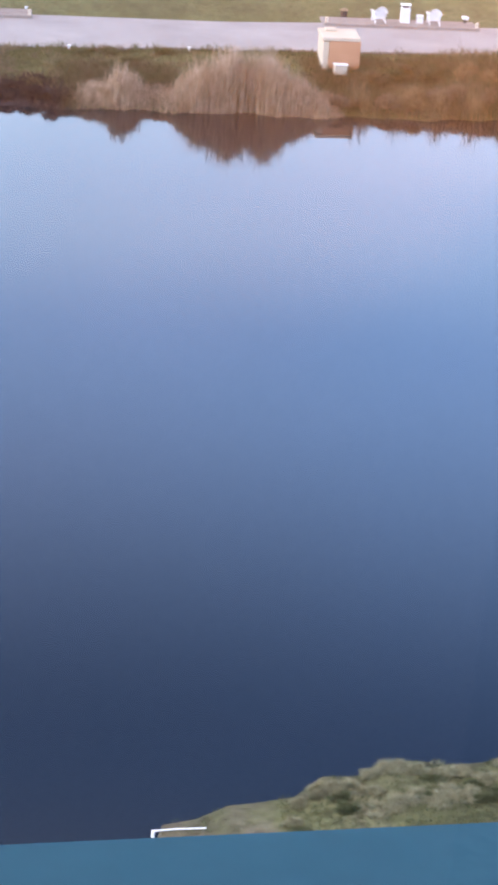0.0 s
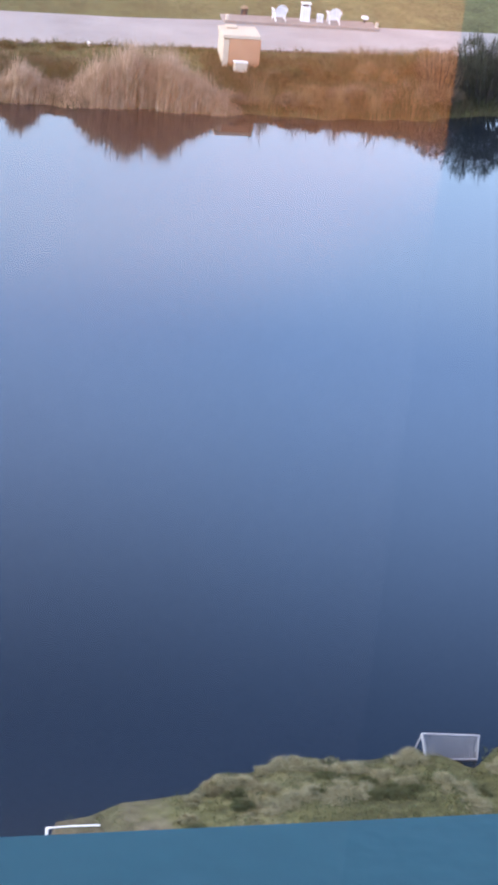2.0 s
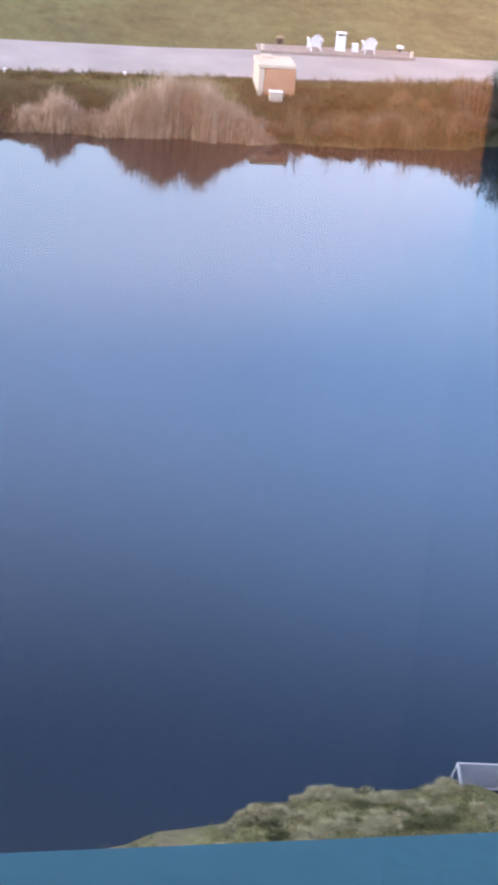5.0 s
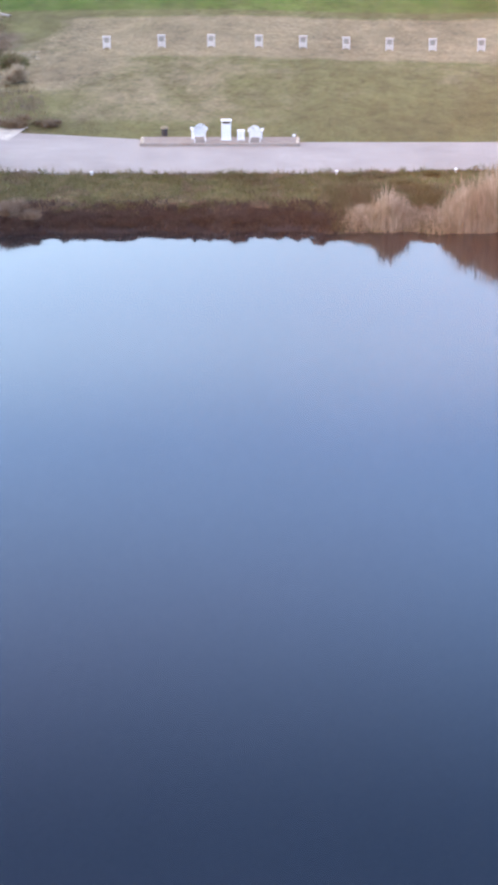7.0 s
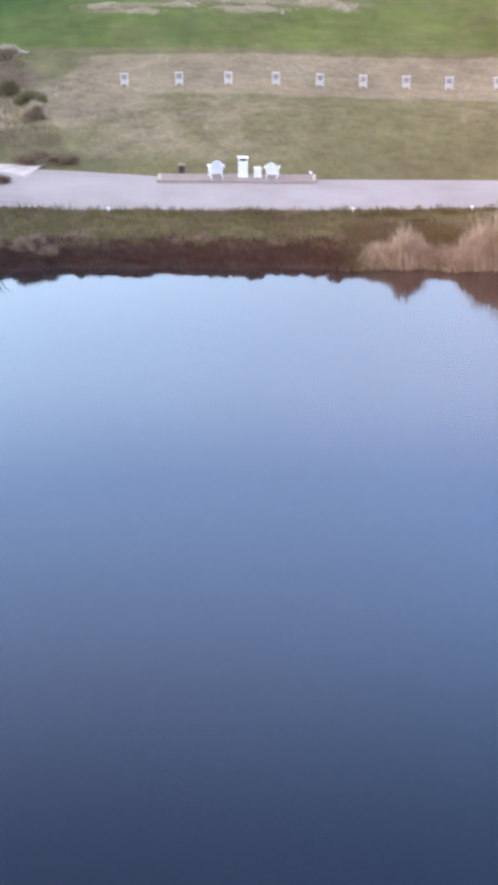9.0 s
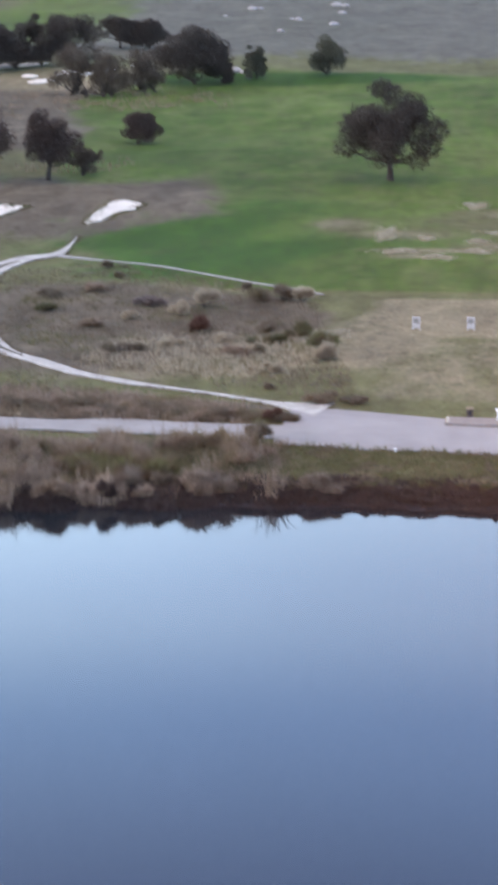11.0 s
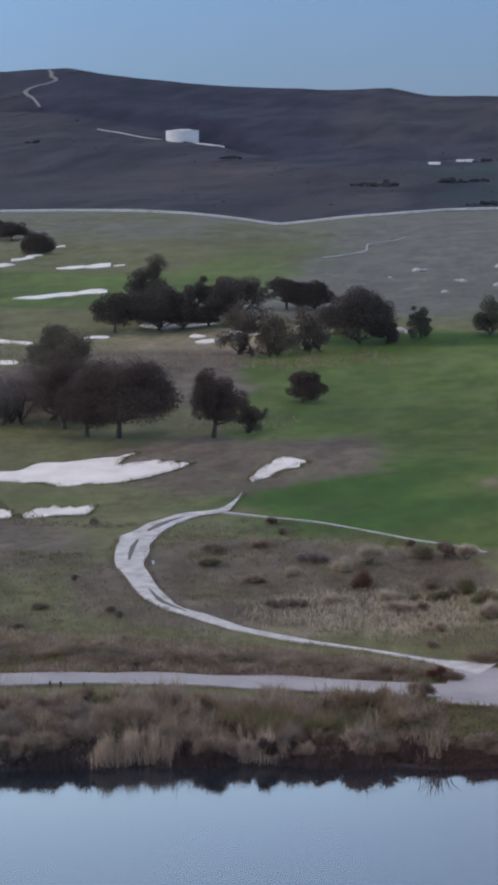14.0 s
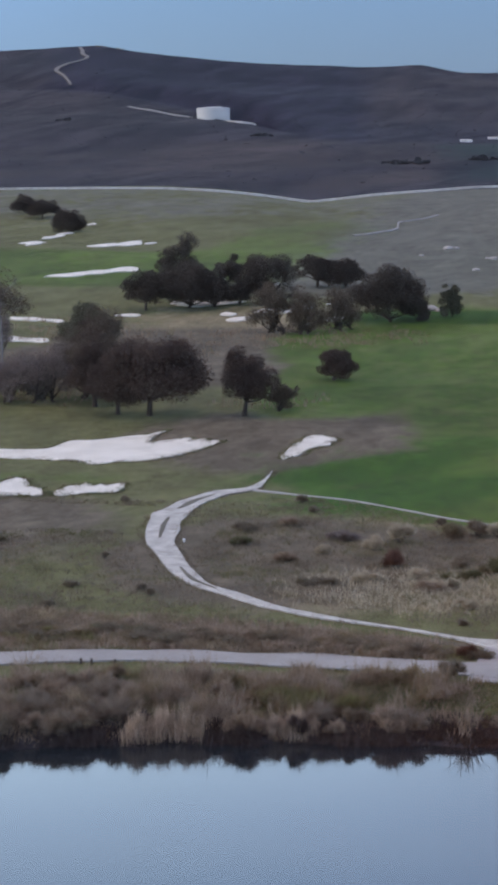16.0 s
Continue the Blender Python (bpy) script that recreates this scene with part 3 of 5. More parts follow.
def spline(points, step=1.0, closed=False):
    """Catmull-Rom curve through points in the plan."""
    p = [np.array(q, float) for q in points]
    n, out = len(p), []
    for i in range(n if closed else n - 1):
        a = p[(i - 1) % n] if closed or i else 2 * p[0] - p[1]
        b, c = p[i], p[(i + 1) % n]
        d = p[(i + 2) % n] if closed or i + 2 < n else 2 * p[-1] - p[-2]
        k = max(2, int(np.linalg.norm(c - b) / step))
        for j in range(k):
            t = j / k
            out.append(0.5 * (2 * b + (c - a) * t + (2 * a - 5 * b + 4 * c - d) * t * t + (3 * b - a - 3 * c + d) * t ** 3))
    if not closed:
        out.append(p[-1])
    return np.array(out)


def ribbon(name, left, right, mat, lift=0.06, across=6, label="", category="road"):
    """A paved strip between two edges, draped on the land, with a small step at its sides."""
    verts, faces = [], []
    n, rows = len(left), across + 3
    for a, b in zip(left, right):
        for k in range(rows):
            w = min(max(k - 1, 0), across) / across
            x, y = a + (b - a) * w
            z = float(height(x, y)) + (lift if 0 < k < rows - 1 else -0.25)
            verts.append((x, y, z))
    for i in range(n - 1):
        for k in range(rows - 1):
            o = i * rows + k
            faces.append((o, o + rows, o + rows + 1, o + 1))
    ob = mesh_object(name, verts, faces, mat)
    return tagged(ob, label, category, kind="structure")


def strip(name, line, width, mat, lift=0.06, step=1.0, label="", category="path", seed=1):
    """A track of a given width along a line; width may be a list along it."""
    c = spline(line, step)
    d = np.gradient(c, axis=0)
    d /= np.linalg.norm(d, axis=1)[:, None]
    nrm = np.stack([-d[:, 1], d[:, 0]], 1)
    w = np.interp(np.linspace(0, 1, len(c)), np.linspace(0, 1, len(np.atleast_1d(width))), np.atleast_1d(width))
    rs = np.random.RandomState(seed)
    j1, j2 = (1 + 0.2 * np.convolve(rs.randn(len(c)), (0.25, 0.5, 0.25), "same") for _ in range(2))
    return ribbon(name, c + nrm * (w * 0.5 * j1)[:, None], c - nrm * (w * 0.5 * j2)[:, None], mat, lift, 4, label, category)


def patch(name, outline, mat, lift=0.06, step=0.8, jitter=0.12, dip=0.15, label="", category="bunker", seed=1):
    """A bare patch with a ragged rim, a little hollow in the middle."""
    rim = spline(outline, step, True)
    rs = np.random.RandomState(seed)
    rim = rim + np.stack([np.convolve(rs.randn(len(rim)), (0.3, 0.4, 0.3), "same") for _ in range(2)], 1) * jitter * np.array((1.0, max(1.0, float(rim[:, 1].mean()) / 70)))
    mid = rim.mean(0)
    verts, faces, n = [], [], len(rim)
    rings = (1.0, 0.97, 0.8, 0.5, 0.2)
    for i, r in enumerate(rings):
        for p in rim:
            x, y = mid + (p - mid) * r
            verts.append((x, y, float(height(x, y)) + (-0.2 if i == 0 else lift - dip * 0.0)))
    for i in range(len(rings) - 1):
        faces += [(i * n + k, i * n + (k + 1) % n, (i + 1) * n + (k + 1) % n, (i + 1) * n + k) for k in range(n)]
    faces.append(tuple((len(rings) - 1) * n + k for k in range(n)))
    ob = mesh_object(name, verts, faces, mat)
    return tagged(ob, label, category, kind="structure")


# cart path along the pond, with the wider apron at the junction
edge_x = np.arange(-12.4, 60.1, 0.8)
path_near = np.stack([edge_x, 88.85 + 0.45 * np.clip((edge_x - 2) / 8, 0, 1) + 0.06 * np.maximum(edge_x - 12, 0) + 0.05 * np.sin(edge_x)], 1)
path_far = np.stack([edge_x, 93.95 + 0.45 * np.clip((edge_x - 11) / 5, 0, 1) + 0.02 * np.maximum(edge_x - 12, 0) + np.interp(edge_x, (-12.4, -9, -5, -4), (1.95, 1.4, 0.5, 0.0))], 1)
ribbon("cart_path", path_far, path_near, M_PATH, 0.07, 8, "pale pinkish concrete cart path beside the pond")
strip("lakeside_lane", [(-10.5, 90.8), (-13.6, 90.9), (-17.5, 90.9), (-23, 90.8), (-28, 90.3), (-33, 88.9), (-40, 86.2), (-52, 80), (-66, 70)], (2.3, 2.1, 2.3, 2.4), M_LANE, 0.08, label="narrow pale lane between brush and pond")
LOOP = [(-10.8, 95.5), (-12.8, 96.1), (-15.9, 97.6), (-19, 98.8), (-21.2, 99.6), (-24, 101.2), (-27.0, 103.8), (-29.5, 106.4), (-32.3, 111.7), (-34.8, 117.2), (-36.0, 122.2), (-36.6, 127.4), (-36.5, 132.0), (-35.6, 135.2), (-34.1, 137.0), (-34.0, 141.0), (-34.3, 144.4)]
LOOP_WIDE = np.array((2.4, 0.5, 0.3, 0.35, 0.7, 0.85, 0.95, 1.05, 1.2, 1.4, 1.6, 1.85, 2.1, 2.2, 2.2, 1.9, 1.6, 1.5, 0.7, 0.22, 0.05))
strip("gravel_loop", LOOP, LOOP_WIDE, M_GRAVEL, 0.08, label="pale curving gravel track through dry heath")
strip("fairway_edge_path", [(-34.0, 136.6), (-31.6, 135.6), (-30, 134.7), (-26.9, 133.3), (-23.4, 130.8), (-19.3, 127.9), (-17, 126.8), (-14.3, 124.8)], (0.5, 0.26, 0.2, 0.24, 0.18), M_LANE, 0.08, label="thin worn footpath along the fairway edge")
strip("far_road", [(-330, 512), (-240, 511), (-186, 512), (-133, 511), (-100, 512), (-70, 512), (-20, 514), (60, 514)], 3.2, M_GRAVEL, 0.5, 4.0, "pale dirt road at the foot of the hills", "road")
strip("heath_track", [(-70.8, 361.7), (-68.2, 367.3), (-66.0, 376.9), (-68.6, 394.7), (-67.7, 398.9), (-64.6, 404.5), (-63.3, 408.8)], (0.6, 0.4, 0.6, 0.25, 0.4, 0.2, 0.4), M_LANE, 0.16, 2.0, "short pale track on the grey heath")
GREEN_BUNKERS = (
    ("sand_bunker", [(-62, 150.5), (-55.5, 151.2), (-53.8, 152.4), (-53.4, 155.2), (-51.5, 155.1), (-48.4, 157.2), (-47.4, 157.2), (-46.4, 159.2), (-46.6, 156.4), (-45.9, 153.2), (-43.3, 155.9), (-43.1, 154.2), (-42.0, 155.3), (-41.9, 153.4), (-40.6, 154.7), (-41.4, 151.5), (-43.4, 147.4), (-44.9, 145.8), (-46.2, 145.9), (-47.7, 143.9), (-49.2, 145.4), (-52.5, 146.6), (-62, 148)], 0.12),
    ("sand_bunker", [(-46.5, 131.6), (-46.7, 133.8), (-46.4, 135.2), (-45.9, 134.6), (-45.7, 136.2), (-44.9, 135.2), (-44.6, 136.4), (-43.9, 135.6), (-43.2, 137.0), (-42.6, 134.0), (-43.8, 133.0)], 0.12),
    ("sand_bunker", [(-51.5, 137), (-50.1, 136.3), (-48.9, 133.8), (-48.2, 133.6), (-47.2, 131.4), (-48.1, 130.7), (-51, 131)], 0.14),
    ("sand_bunker", [(-34.6, 148.9), (-34.9, 152.4), (-34.5, 157.2), (-33.6, 157.9), (-31.8, 156.4), (-32.4, 155.6), (-32.0, 154.6), (-33.0, 153.1), (-33.5, 150.9)], 0.2),
)
FAR_BUNKERS = (
    ("sand_bunker", [(-103.9, 291.4), (-101.6, 297.0), (-99.1, 300.9), (-97.4, 302.2), (-96.6, 305.6), (-94.4, 307.4), (-92.0, 300.6), (-95.6, 299.0), (-96.6, 296.0), (-98.6, 295.4), (-99.2, 293.0)], 0.16),
    ("sand_bunker", [(-114.9, 345.2), (-112.6, 351.4), (-111.2, 351.4), (-110.6, 354.4), (-108.1, 355.4), (-106.6, 350.4), (-108.4, 348.6), (-110.2, 347.0), (-112.7, 343.6)], 0.2),
    ("sand_bunker", [(-106.4, 350.6), (-105.8, 353.0), (-104.6, 353.4), (-105.0, 351.0)], 0.15),
    ("sand_bunker", [(-127.2, 345), (-125.4, 350.3), (-124.0, 349.6), (-123.4, 345.4), (-124.6, 342)], 0.25),
    ("sand_bunker", [(-127.2, 356.6), (-126.9, 365.2), (-125.1, 364.4), (-125.3, 357.4)], 0.25),
    ("sand_bunker", [(-128.3, 367.5), (-127.7, 373.3), (-126.0, 371.6), (-126.6, 366)], 0.25),
    ("sand_bunker", [(-128.2, 383.6), (-127.4, 387.6), (-126.2, 387), (-126.8, 383.8)], 0.2),
    ("sand_bunker", [(-75.6, 260.4), (-74.6, 262.6), (-73.2, 264.1), (-72.0, 262.8), (-70.4, 264.4), (-68.4, 263.6), (-66.2, 264.9), (-67.6, 261.6), (-69.6, 260.2), (-71.6, 258)], 0.16),
    ("sand_bunker", [(-91, 243.9), (-88.0, 243.6), (-86.2, 242.4), (-83.8, 242.2), (-83.2, 239.8), (-86, 240.4), (-90, 241.2)], 0.14),
    ("sand_bunker", [(-87.2, 226.8), (-82.3, 225.2), (-79.4, 224.2), (-78.9, 220.8), (-82, 221.6), (-86, 221.8)], 0.14),
)
SAND_SCRAPES = (
    ("sand_bunker", [(-66.6, 252), (-66.2, 254), (-64.4, 253.0), (-64.9, 251.2)], 0.14),
    ("sand_bunker", [(-64.6, 247.4), (-64.0, 249.6), (-62.0, 250.2), (-61.4, 248.4), (-62.8, 247.0)], 0.14),
    ("sand_bunker", [(-62.6, 253.6), (-61.8, 257.0), (-60.2, 256.2), (-60.8, 253.4)], 0.14),
    ("sand_bunker", [(-59.8, 253.4), (-58.8, 257.6), (-56.8, 259.4), (-55.6, 257.2), (-57.6, 253.8)], 0.14),
    ("sand_bunker", [(-54.9, 261), (-54.2, 264), (-52.8, 263.6), (-53.2, 261.2)], 0.12),
    ("sand_bunker", [(-79.6, 249.2), (-78.9, 251.2), (-76.9, 251.4), (-76.7, 249.6)], 0.12),
    ("sand_bunker", [(-52.2, 246.8), (-51.6, 249.4), (-50.0, 249.0), (-50.6, 246.8)], 0.12),
)
BUNKERS = GREEN_BUNKERS + FAR_BUNKERS + SAND_SCRAPES
for i, (bname, outline, jit) in enumerate(BUNKERS):
    patch(bname, outline, M_SAND, 0.07 if i < 4 else 0.12, 0.45 if i < 4 else 0.7, jit, label="pale sand bunker with a ragged grass rim", seed=i)


# ---------------------------------------------------------------- vegetation
def blades(name, where, mat, tall, wide=0.06, lean=0.35, per=5, seed=1, label="", category="grass", spread=0.15):
    """Tufts of bent blades at the places given (x, y, scale): one mesh."""
    rs = np.random.RandomState(seed)
    w = np.repeat(np.asarray(where, float), per, 0)
    n = len(w)
    x, y, s = w[:, 0] + rs.randn(n) * spread, w[:, 1] + rs.randn(n) * spread, w[:, 2]
    z = height(x, y) - 0.03
    h = tall * s * rs.uniform(0.6, 1.15, n)
    a, b = rs.uniform(0, 2 * np.pi, n), rs.uniform(0, 2 * np.pi, n)
    dx, dy = np.cos(a) * wide * 0.5, np.sin(a) * wide * 0.5
    lx, ly = np.cos(b) * h * lean * rs.rand(n), np.sin(b) * h * lean * rs.rand(n)
    v = np.empty((n, 5, 3))
    v[:, 0], v[:, 1] = np.stack([x - dx, y - dy, z], 1), np.stack([x + dx, y + dy, z], 1)
    v[:, 2] = np.stack([x + dx * 0.8 + lx * 0.35, y + dy * 0.8 + ly * 0.35, z + h * 0.6], 1)
    v[:, 3] = np.stack([x - dx * 0.8 + lx * 0.35, y - dy * 0.8 + ly * 0.35, z + h * 0.6], 1)
    v[:, 4] = np.stack([x + lx, y + ly, z + h], 1)
    o = np.arange(n)[:, None] * 5
    faces = [tuple(f) for f in (o + np.array([0, 1, 2, 3])).tolist()] + [tuple(f) for f in (o + np.array([3, 2, 4])).tolist()]
    ob = mesh_object(name, v.reshape(-1, 3), faces, mat)
    return tagged(ob, label, category, kind="stuff")


def scatter(n, x0, x1, y0, y1, weight=None, seed=1, shore=False):
    """Places in a rectangle, kept by a weight; with shore, y counts from the far waterline."""
    rs = np.random.RandomState(seed)
    x, y = rs.uniform(x0, x1, n), rs.uniform(y0, y1, n)
    if shore:
        y = y + far_shore(x)
    keep = np.ones(n, bool) if weight is None else rs.rand(n) < weight(x, y)
    return np.stack([x, y, rs.uniform(0.6, 1.2, n)], 1)[keep]


def leaf_cloud(lobes, count, size, seed, flat=0.75):
    """Small leaf clumps through the shells of a few lobes (x, y, z, radius, squash)."""
    rs = np.random.RandomState(seed)
    L = np.array(lobes, float)
    pick = rs.choice(len(L), count, p=L[:, 3] ** 2 / (L[:, 3] ** 2).sum())
    d = rs.randn(count, 3)
    d /= np.linalg.norm(d, axis=1)[:, None]
    r = L[pick, 3] * rs.uniform(0.3, 1.0, count) ** 0.5 * (1 + 0.28 * np.sin(d[:, 0] * 6 + pick) * np.sin(d[:, 2] * 5 + d[:, 1] * 6))
    c = L[pick, :3] + d * r[:, None] * np.stack([np.ones(count), np.ones(count), L[pick, 4]], 1)
    u = rs.randn(count, 3)
    u /= np.linalg.norm(u, axis=1)[:, None]
    w = np.cross(u, rs.randn(count, 3))
    w /= np.linalg.norm(w, axis=1)[:, None]
    s = size * rs.uniform(0.5, 1.3, count)[:, None]
    v = np.stack([c - u * s, c + u * s * 0.5 - w * s * 0.9, c + u * s * 0.5 + w * s * 0.9], 1)
    f = (np.arange(count)[:, None] * 3 + np.arange(3)).tolist()
    return v.reshape(-1, 3), f


def stem_cloud(lobes, count, wide, seed):
    """Fine stems that fan out from the heart of each lobe to its skin."""
    rs = np.random.RandomState(seed)
    L = np.array(lobes, float)
    pick = rs.choice(len(L), count, p=L[:, 3] ** 2 / (L[:, 3] ** 2).sum())
    d = rs.randn(count, 3)
    d[:, 2] = np.abs(d[:, 2]) * 0.9 + 0.05
    d /= np.linalg.norm(d, axis=1)[:, None]
    q = np.stack([np.ones(count), np.ones(count), L[pick, 4]], 1)
    r = L[pick, 3][:, None]
    a = L[pick, :3] + d * r * q * rs.uniform(0.1, 0.6, (count, 1))
    b = L[pick, :3] + (d + rs.randn(count, 3) * 0.18) * r * q * rs.uniform(0.75, 1.1, (count, 1))
    w = np.cross(d, rs.randn(count, 3))
    w *= wide / np.linalg.norm(w, axis=1)[:, None]
    v = np.stack([a - w, a + w, b], 1)
    return v.reshape(-1, 3), (np.arange(count)[:, None] * 3 + np.arange(3)).tolist()


def tree(x, y, tall, wide, mat, seed, label, name="oak_tree", lift=0.22, leaves=2600, squash=0.75, size=0.2, trunk=0.24, bare=0.0, stems=1, bark=None):
    """A broad tree: a leaning trunk that forks into limbs, and a crown of leaf clumps in uneven lobes."""
    rs = np.random.RandomState(seed)
    base = empty(name, x, y, float(height(x, y)) - 0.1, rs.uniform(0, 360))
    tagged(base, label, "tree")
    verts, faces = [], []

    def add(vf):
        o = len(verts)
        verts.extend(vf[0])
        faces.extend([tuple(i + o for i in f) for f in vf[1]])
    lobes = []
    top, turn = tall * lift, rs.uniform(0, 6.28)
    for i in range(40):
        w, r = rs.uniform(0, 6.28), math.sqrt(rs.uniform(0.02, 1.0))
        grow = 1 + 0.16 * math.sin(w + turn) + 0.1 * math.sin(3 * w + 2 * turn)
        rad = max(wide, 0.8 * tall) * rs.uniform(0.11, 0.21)
        far = max(0.0, 0.57 * wide * grow - rad) * r
        roof = tall * 1.1 * (1 - 0.42 * r ** 2.4) * (0.94 + 0.1 * math.sin(2 * w + turn)) - rad * squash
        floor_z = top + rad * 0.55
        lobes.append((math.cos(w) * far, math.sin(w) * far, max(floor_z, floor_z + (roof - floor_z) * rs.uniform(0.0, 1.0) ** 0.6), rad, squash))
    for s in range(stems):
        ox, oy = (0, 0) if stems == 1 else rs.uniform(-0.25, 0.25, 2) * wide
        fork = Vector((ox + rs.uniform(-.2, .2), oy + rs.uniform(-.2, .2), top * 1.2))
        add(tube([(ox, oy, -0.2), (ox * 1.0 + fork.x * 0.2, oy, top * 0.5), fork], [trunk * 1.3, trunk, trunk * 0.8], 8))
        for e in lobes[s::3][:8]:
            end = Vector(e[:3])
            mid = fork.lerp(end, 0.5) + Vector((0, 0, -0.08 * tall * rs.rand()))
            add(tube([fork, mid, end], [trunk * 0.5, trunk * 0.3, trunk * 0.1], 5))
            for _ in range(3):
                tip = end + Vector(rs.uniform(-1, 1, 3)) * e[3] * 0.8
                add(tube([mid.lerp(end, 0.6), tip], [trunk * 0.14, trunk * 0.05], 4))
    mesh_object("trunk", verts, faces, bark or M_BARK, base)
    lv, lf = leaf_cloud(lobes, int(leaves * (1 - bare)), size, seed + 7)
    mesh_object("crown", lv, lf, mat, base)
    return base


def shrub(x, y, tall, wide, mat, seed, label, name="shrub", leaves=420, size=0.1):
    rs = np.random.RandomState(seed)
    base = empty(name, x, y, float(height(x, y)) - 0.03, rs.uniform(0, 360))
    tagged(base, label, "bush")
    verts, faces = [], []
    lobes = []
    for i in range(6):
        w, r = rs.uniform(0, 6.28), wide * rs.uniform(0.08, 0.32)
        e = (math.cos(w) * r, math.sin(w) * r, tall * rs.uniform(0.1, 0.4))
        v, f = tube([(0, 0, -0.05), (e[0] * 0.5, e[1] * 0.5, e[2] * 0.6), e], [0.04, 0.03, 0.012], 5)
        o = len(verts)
        verts += v
        faces += [tuple(i + o for i in g) for g in f]
        lobes.append((*e, wide * rs.uniform(0.2, 0.32), min(1.3, 2.2 * tall / wide)))
    mesh_object("stems", verts, faces, M_BARK, base)
    lv, lf = stem_cloud(lobes, int(leaves * 1.5), size * 0.32, seed + 3)
    lv[:, 2] = np.maximum(lv[:, 2], 0.0)
    mesh_object("foliage", lv, lf, mat, base)
    return base


def lane_side(x):
    return np.interp(x, (-52, -40, -33, -28, -23, -13, -12.4), (78.7, 85.0, 87.6, 89.0, 89.5, 89.6, 88.8))


# bank between pond and path
clear = lambda x, y: (y < 88.85 + 0.45 * np.clip((x - 2) / 8, 0, 1)) * 1.0
blades("bank_grass", scatter(13000, -14, 36, 1.2, 6.9, lambda x, y: clear(x, y) * np.where(x > 5, 0.5, 0.9), 11, True), M_VERGE, 0.2, 0.035, 0.9, 6, 1, "short olive grass on the pond bank")
blades("bank_turf", scatter(5200, -22, -12, 2.6, 7.0, lambda x, y: (y < lane_side(x) + 0.1) * 0.8 * smooth(-22, -15, x), 41, True), M_VERGE, 0.2, 0.035, 0.9, 6, 42, "short olive grass on the bank below the lane")
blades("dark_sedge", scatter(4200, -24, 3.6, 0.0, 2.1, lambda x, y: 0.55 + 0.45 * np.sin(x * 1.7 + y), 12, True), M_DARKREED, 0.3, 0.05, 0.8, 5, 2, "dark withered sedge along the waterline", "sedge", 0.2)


def reed_height(x):
    """How tall the reeds stand along the shore: a low plume, then a bed that rises to a ragged top."""
    h = np.interp(x, (4.0, 5.2, 5.9, 6.6, 7.2, 8.0, 8.7, 9.6, 10.2, 12.4, 13.0, 13.6, 14.8), (0.1, 0.34, 0.58, 0.3, 0.16, 0.2, 0.48, 0.86, 0.9, 0.82, 0.54, 0.34, 0.12))
    return h * (0.82 + 0.14 * np.sin(x * 4.3 + 1) + 0.14 * np.sin(x * 11.3) + 0.1 * np.sin(x * 27.0 + 1))


def reed_bed(n, x0, x1, s0, s1, seed, factor):
    w = scatter(n, x0, x1, s0, s1, None, seed, True)
    return w * np.stack([np.ones(len(w)), np.ones(len(w)), factor(w[:, 0])], 1)


blades("golden_reeds", np.concatenate([reed_bed(3300, 7.0, 14.8, 0.1, 1.25, 13, reed_height), reed_bed(1100, 4.0, 7.3, 0.1, 1.0, 14, reed_height)]), M_GILT, 2.3, 0.03, 0.28, 7, 3, "tall golden dry reeds at the water's edge", "reeds", 0.2)
blades("golden_brush", np.concatenate([reed_bed(5200, 14, 36, -0.05, 5.6, 15, lambda x: 0.75 + 0.25 * np.sin(x * 1.3) + 1.3 * np.exp(-((x - 22.6) / 2.2) ** 2)), reed_bed(1500, 3.5, 8, 0, 3.8, 16, lambda x: 0.8 + 0 * x)]), M_GOLD, 0.42, 0.035, 0.9, 7, 4, "low golden brown brush on the bank", "brush", 0.25)
plumes = []
for i, cx in enumerate((4.6, 5.6, 5.9, 6.2, 7.9, 8.4, 8.9, 9.4, 9.8, 10.2, 10.5, 11.4, 11.8, 12.2, 12.5, 13.1)):
    rp = np.random.RandomState(200 + i)
    k = 70 if cx > 9 else 40
    off = np.abs(rp.randn(k)) * 0.4 + 0.3
    px = cx + rp.randn(k) * 0.05 + off * 0.09
    plumes.append(np.stack([px, far_shore(px) + off, reed_height(np.full(k, cx)) * rp.uniform(0.75, 1.15, k)], 1))
blades("reed_plumes", np.concatenate(plumes), M_PLUME, 2.2, 0.028, 0.22, 5, 33, "pale pinkish plumes of dry reeds by the water", "reeds", 0.06)


def mounds(x, y):
    """How high the brush swells in rounded mounds."""
    u = wave(x, y, 1.15, 0.4) * 0.6 + wave(x + 3, y, 2.3, 1.9) * 0.4
    return 0.22 + 1.3 * smooth(-0.1, 0.65, u)


def mound_places(n, x0, x1, s0, s1, seed, keep=None):
    w = scatter(n, x0, x1, s0, s1, keep, seed, True)
    low = 0.4 + 0.6 * smooth(0.0, 1.9, lane_side(w[:, 0]) - w[:, 1])
    return w * np.stack([np.ones(len(w)), np.ones(len(w)), mounds(w[:, 0], w[:, 1]) * low], 1)


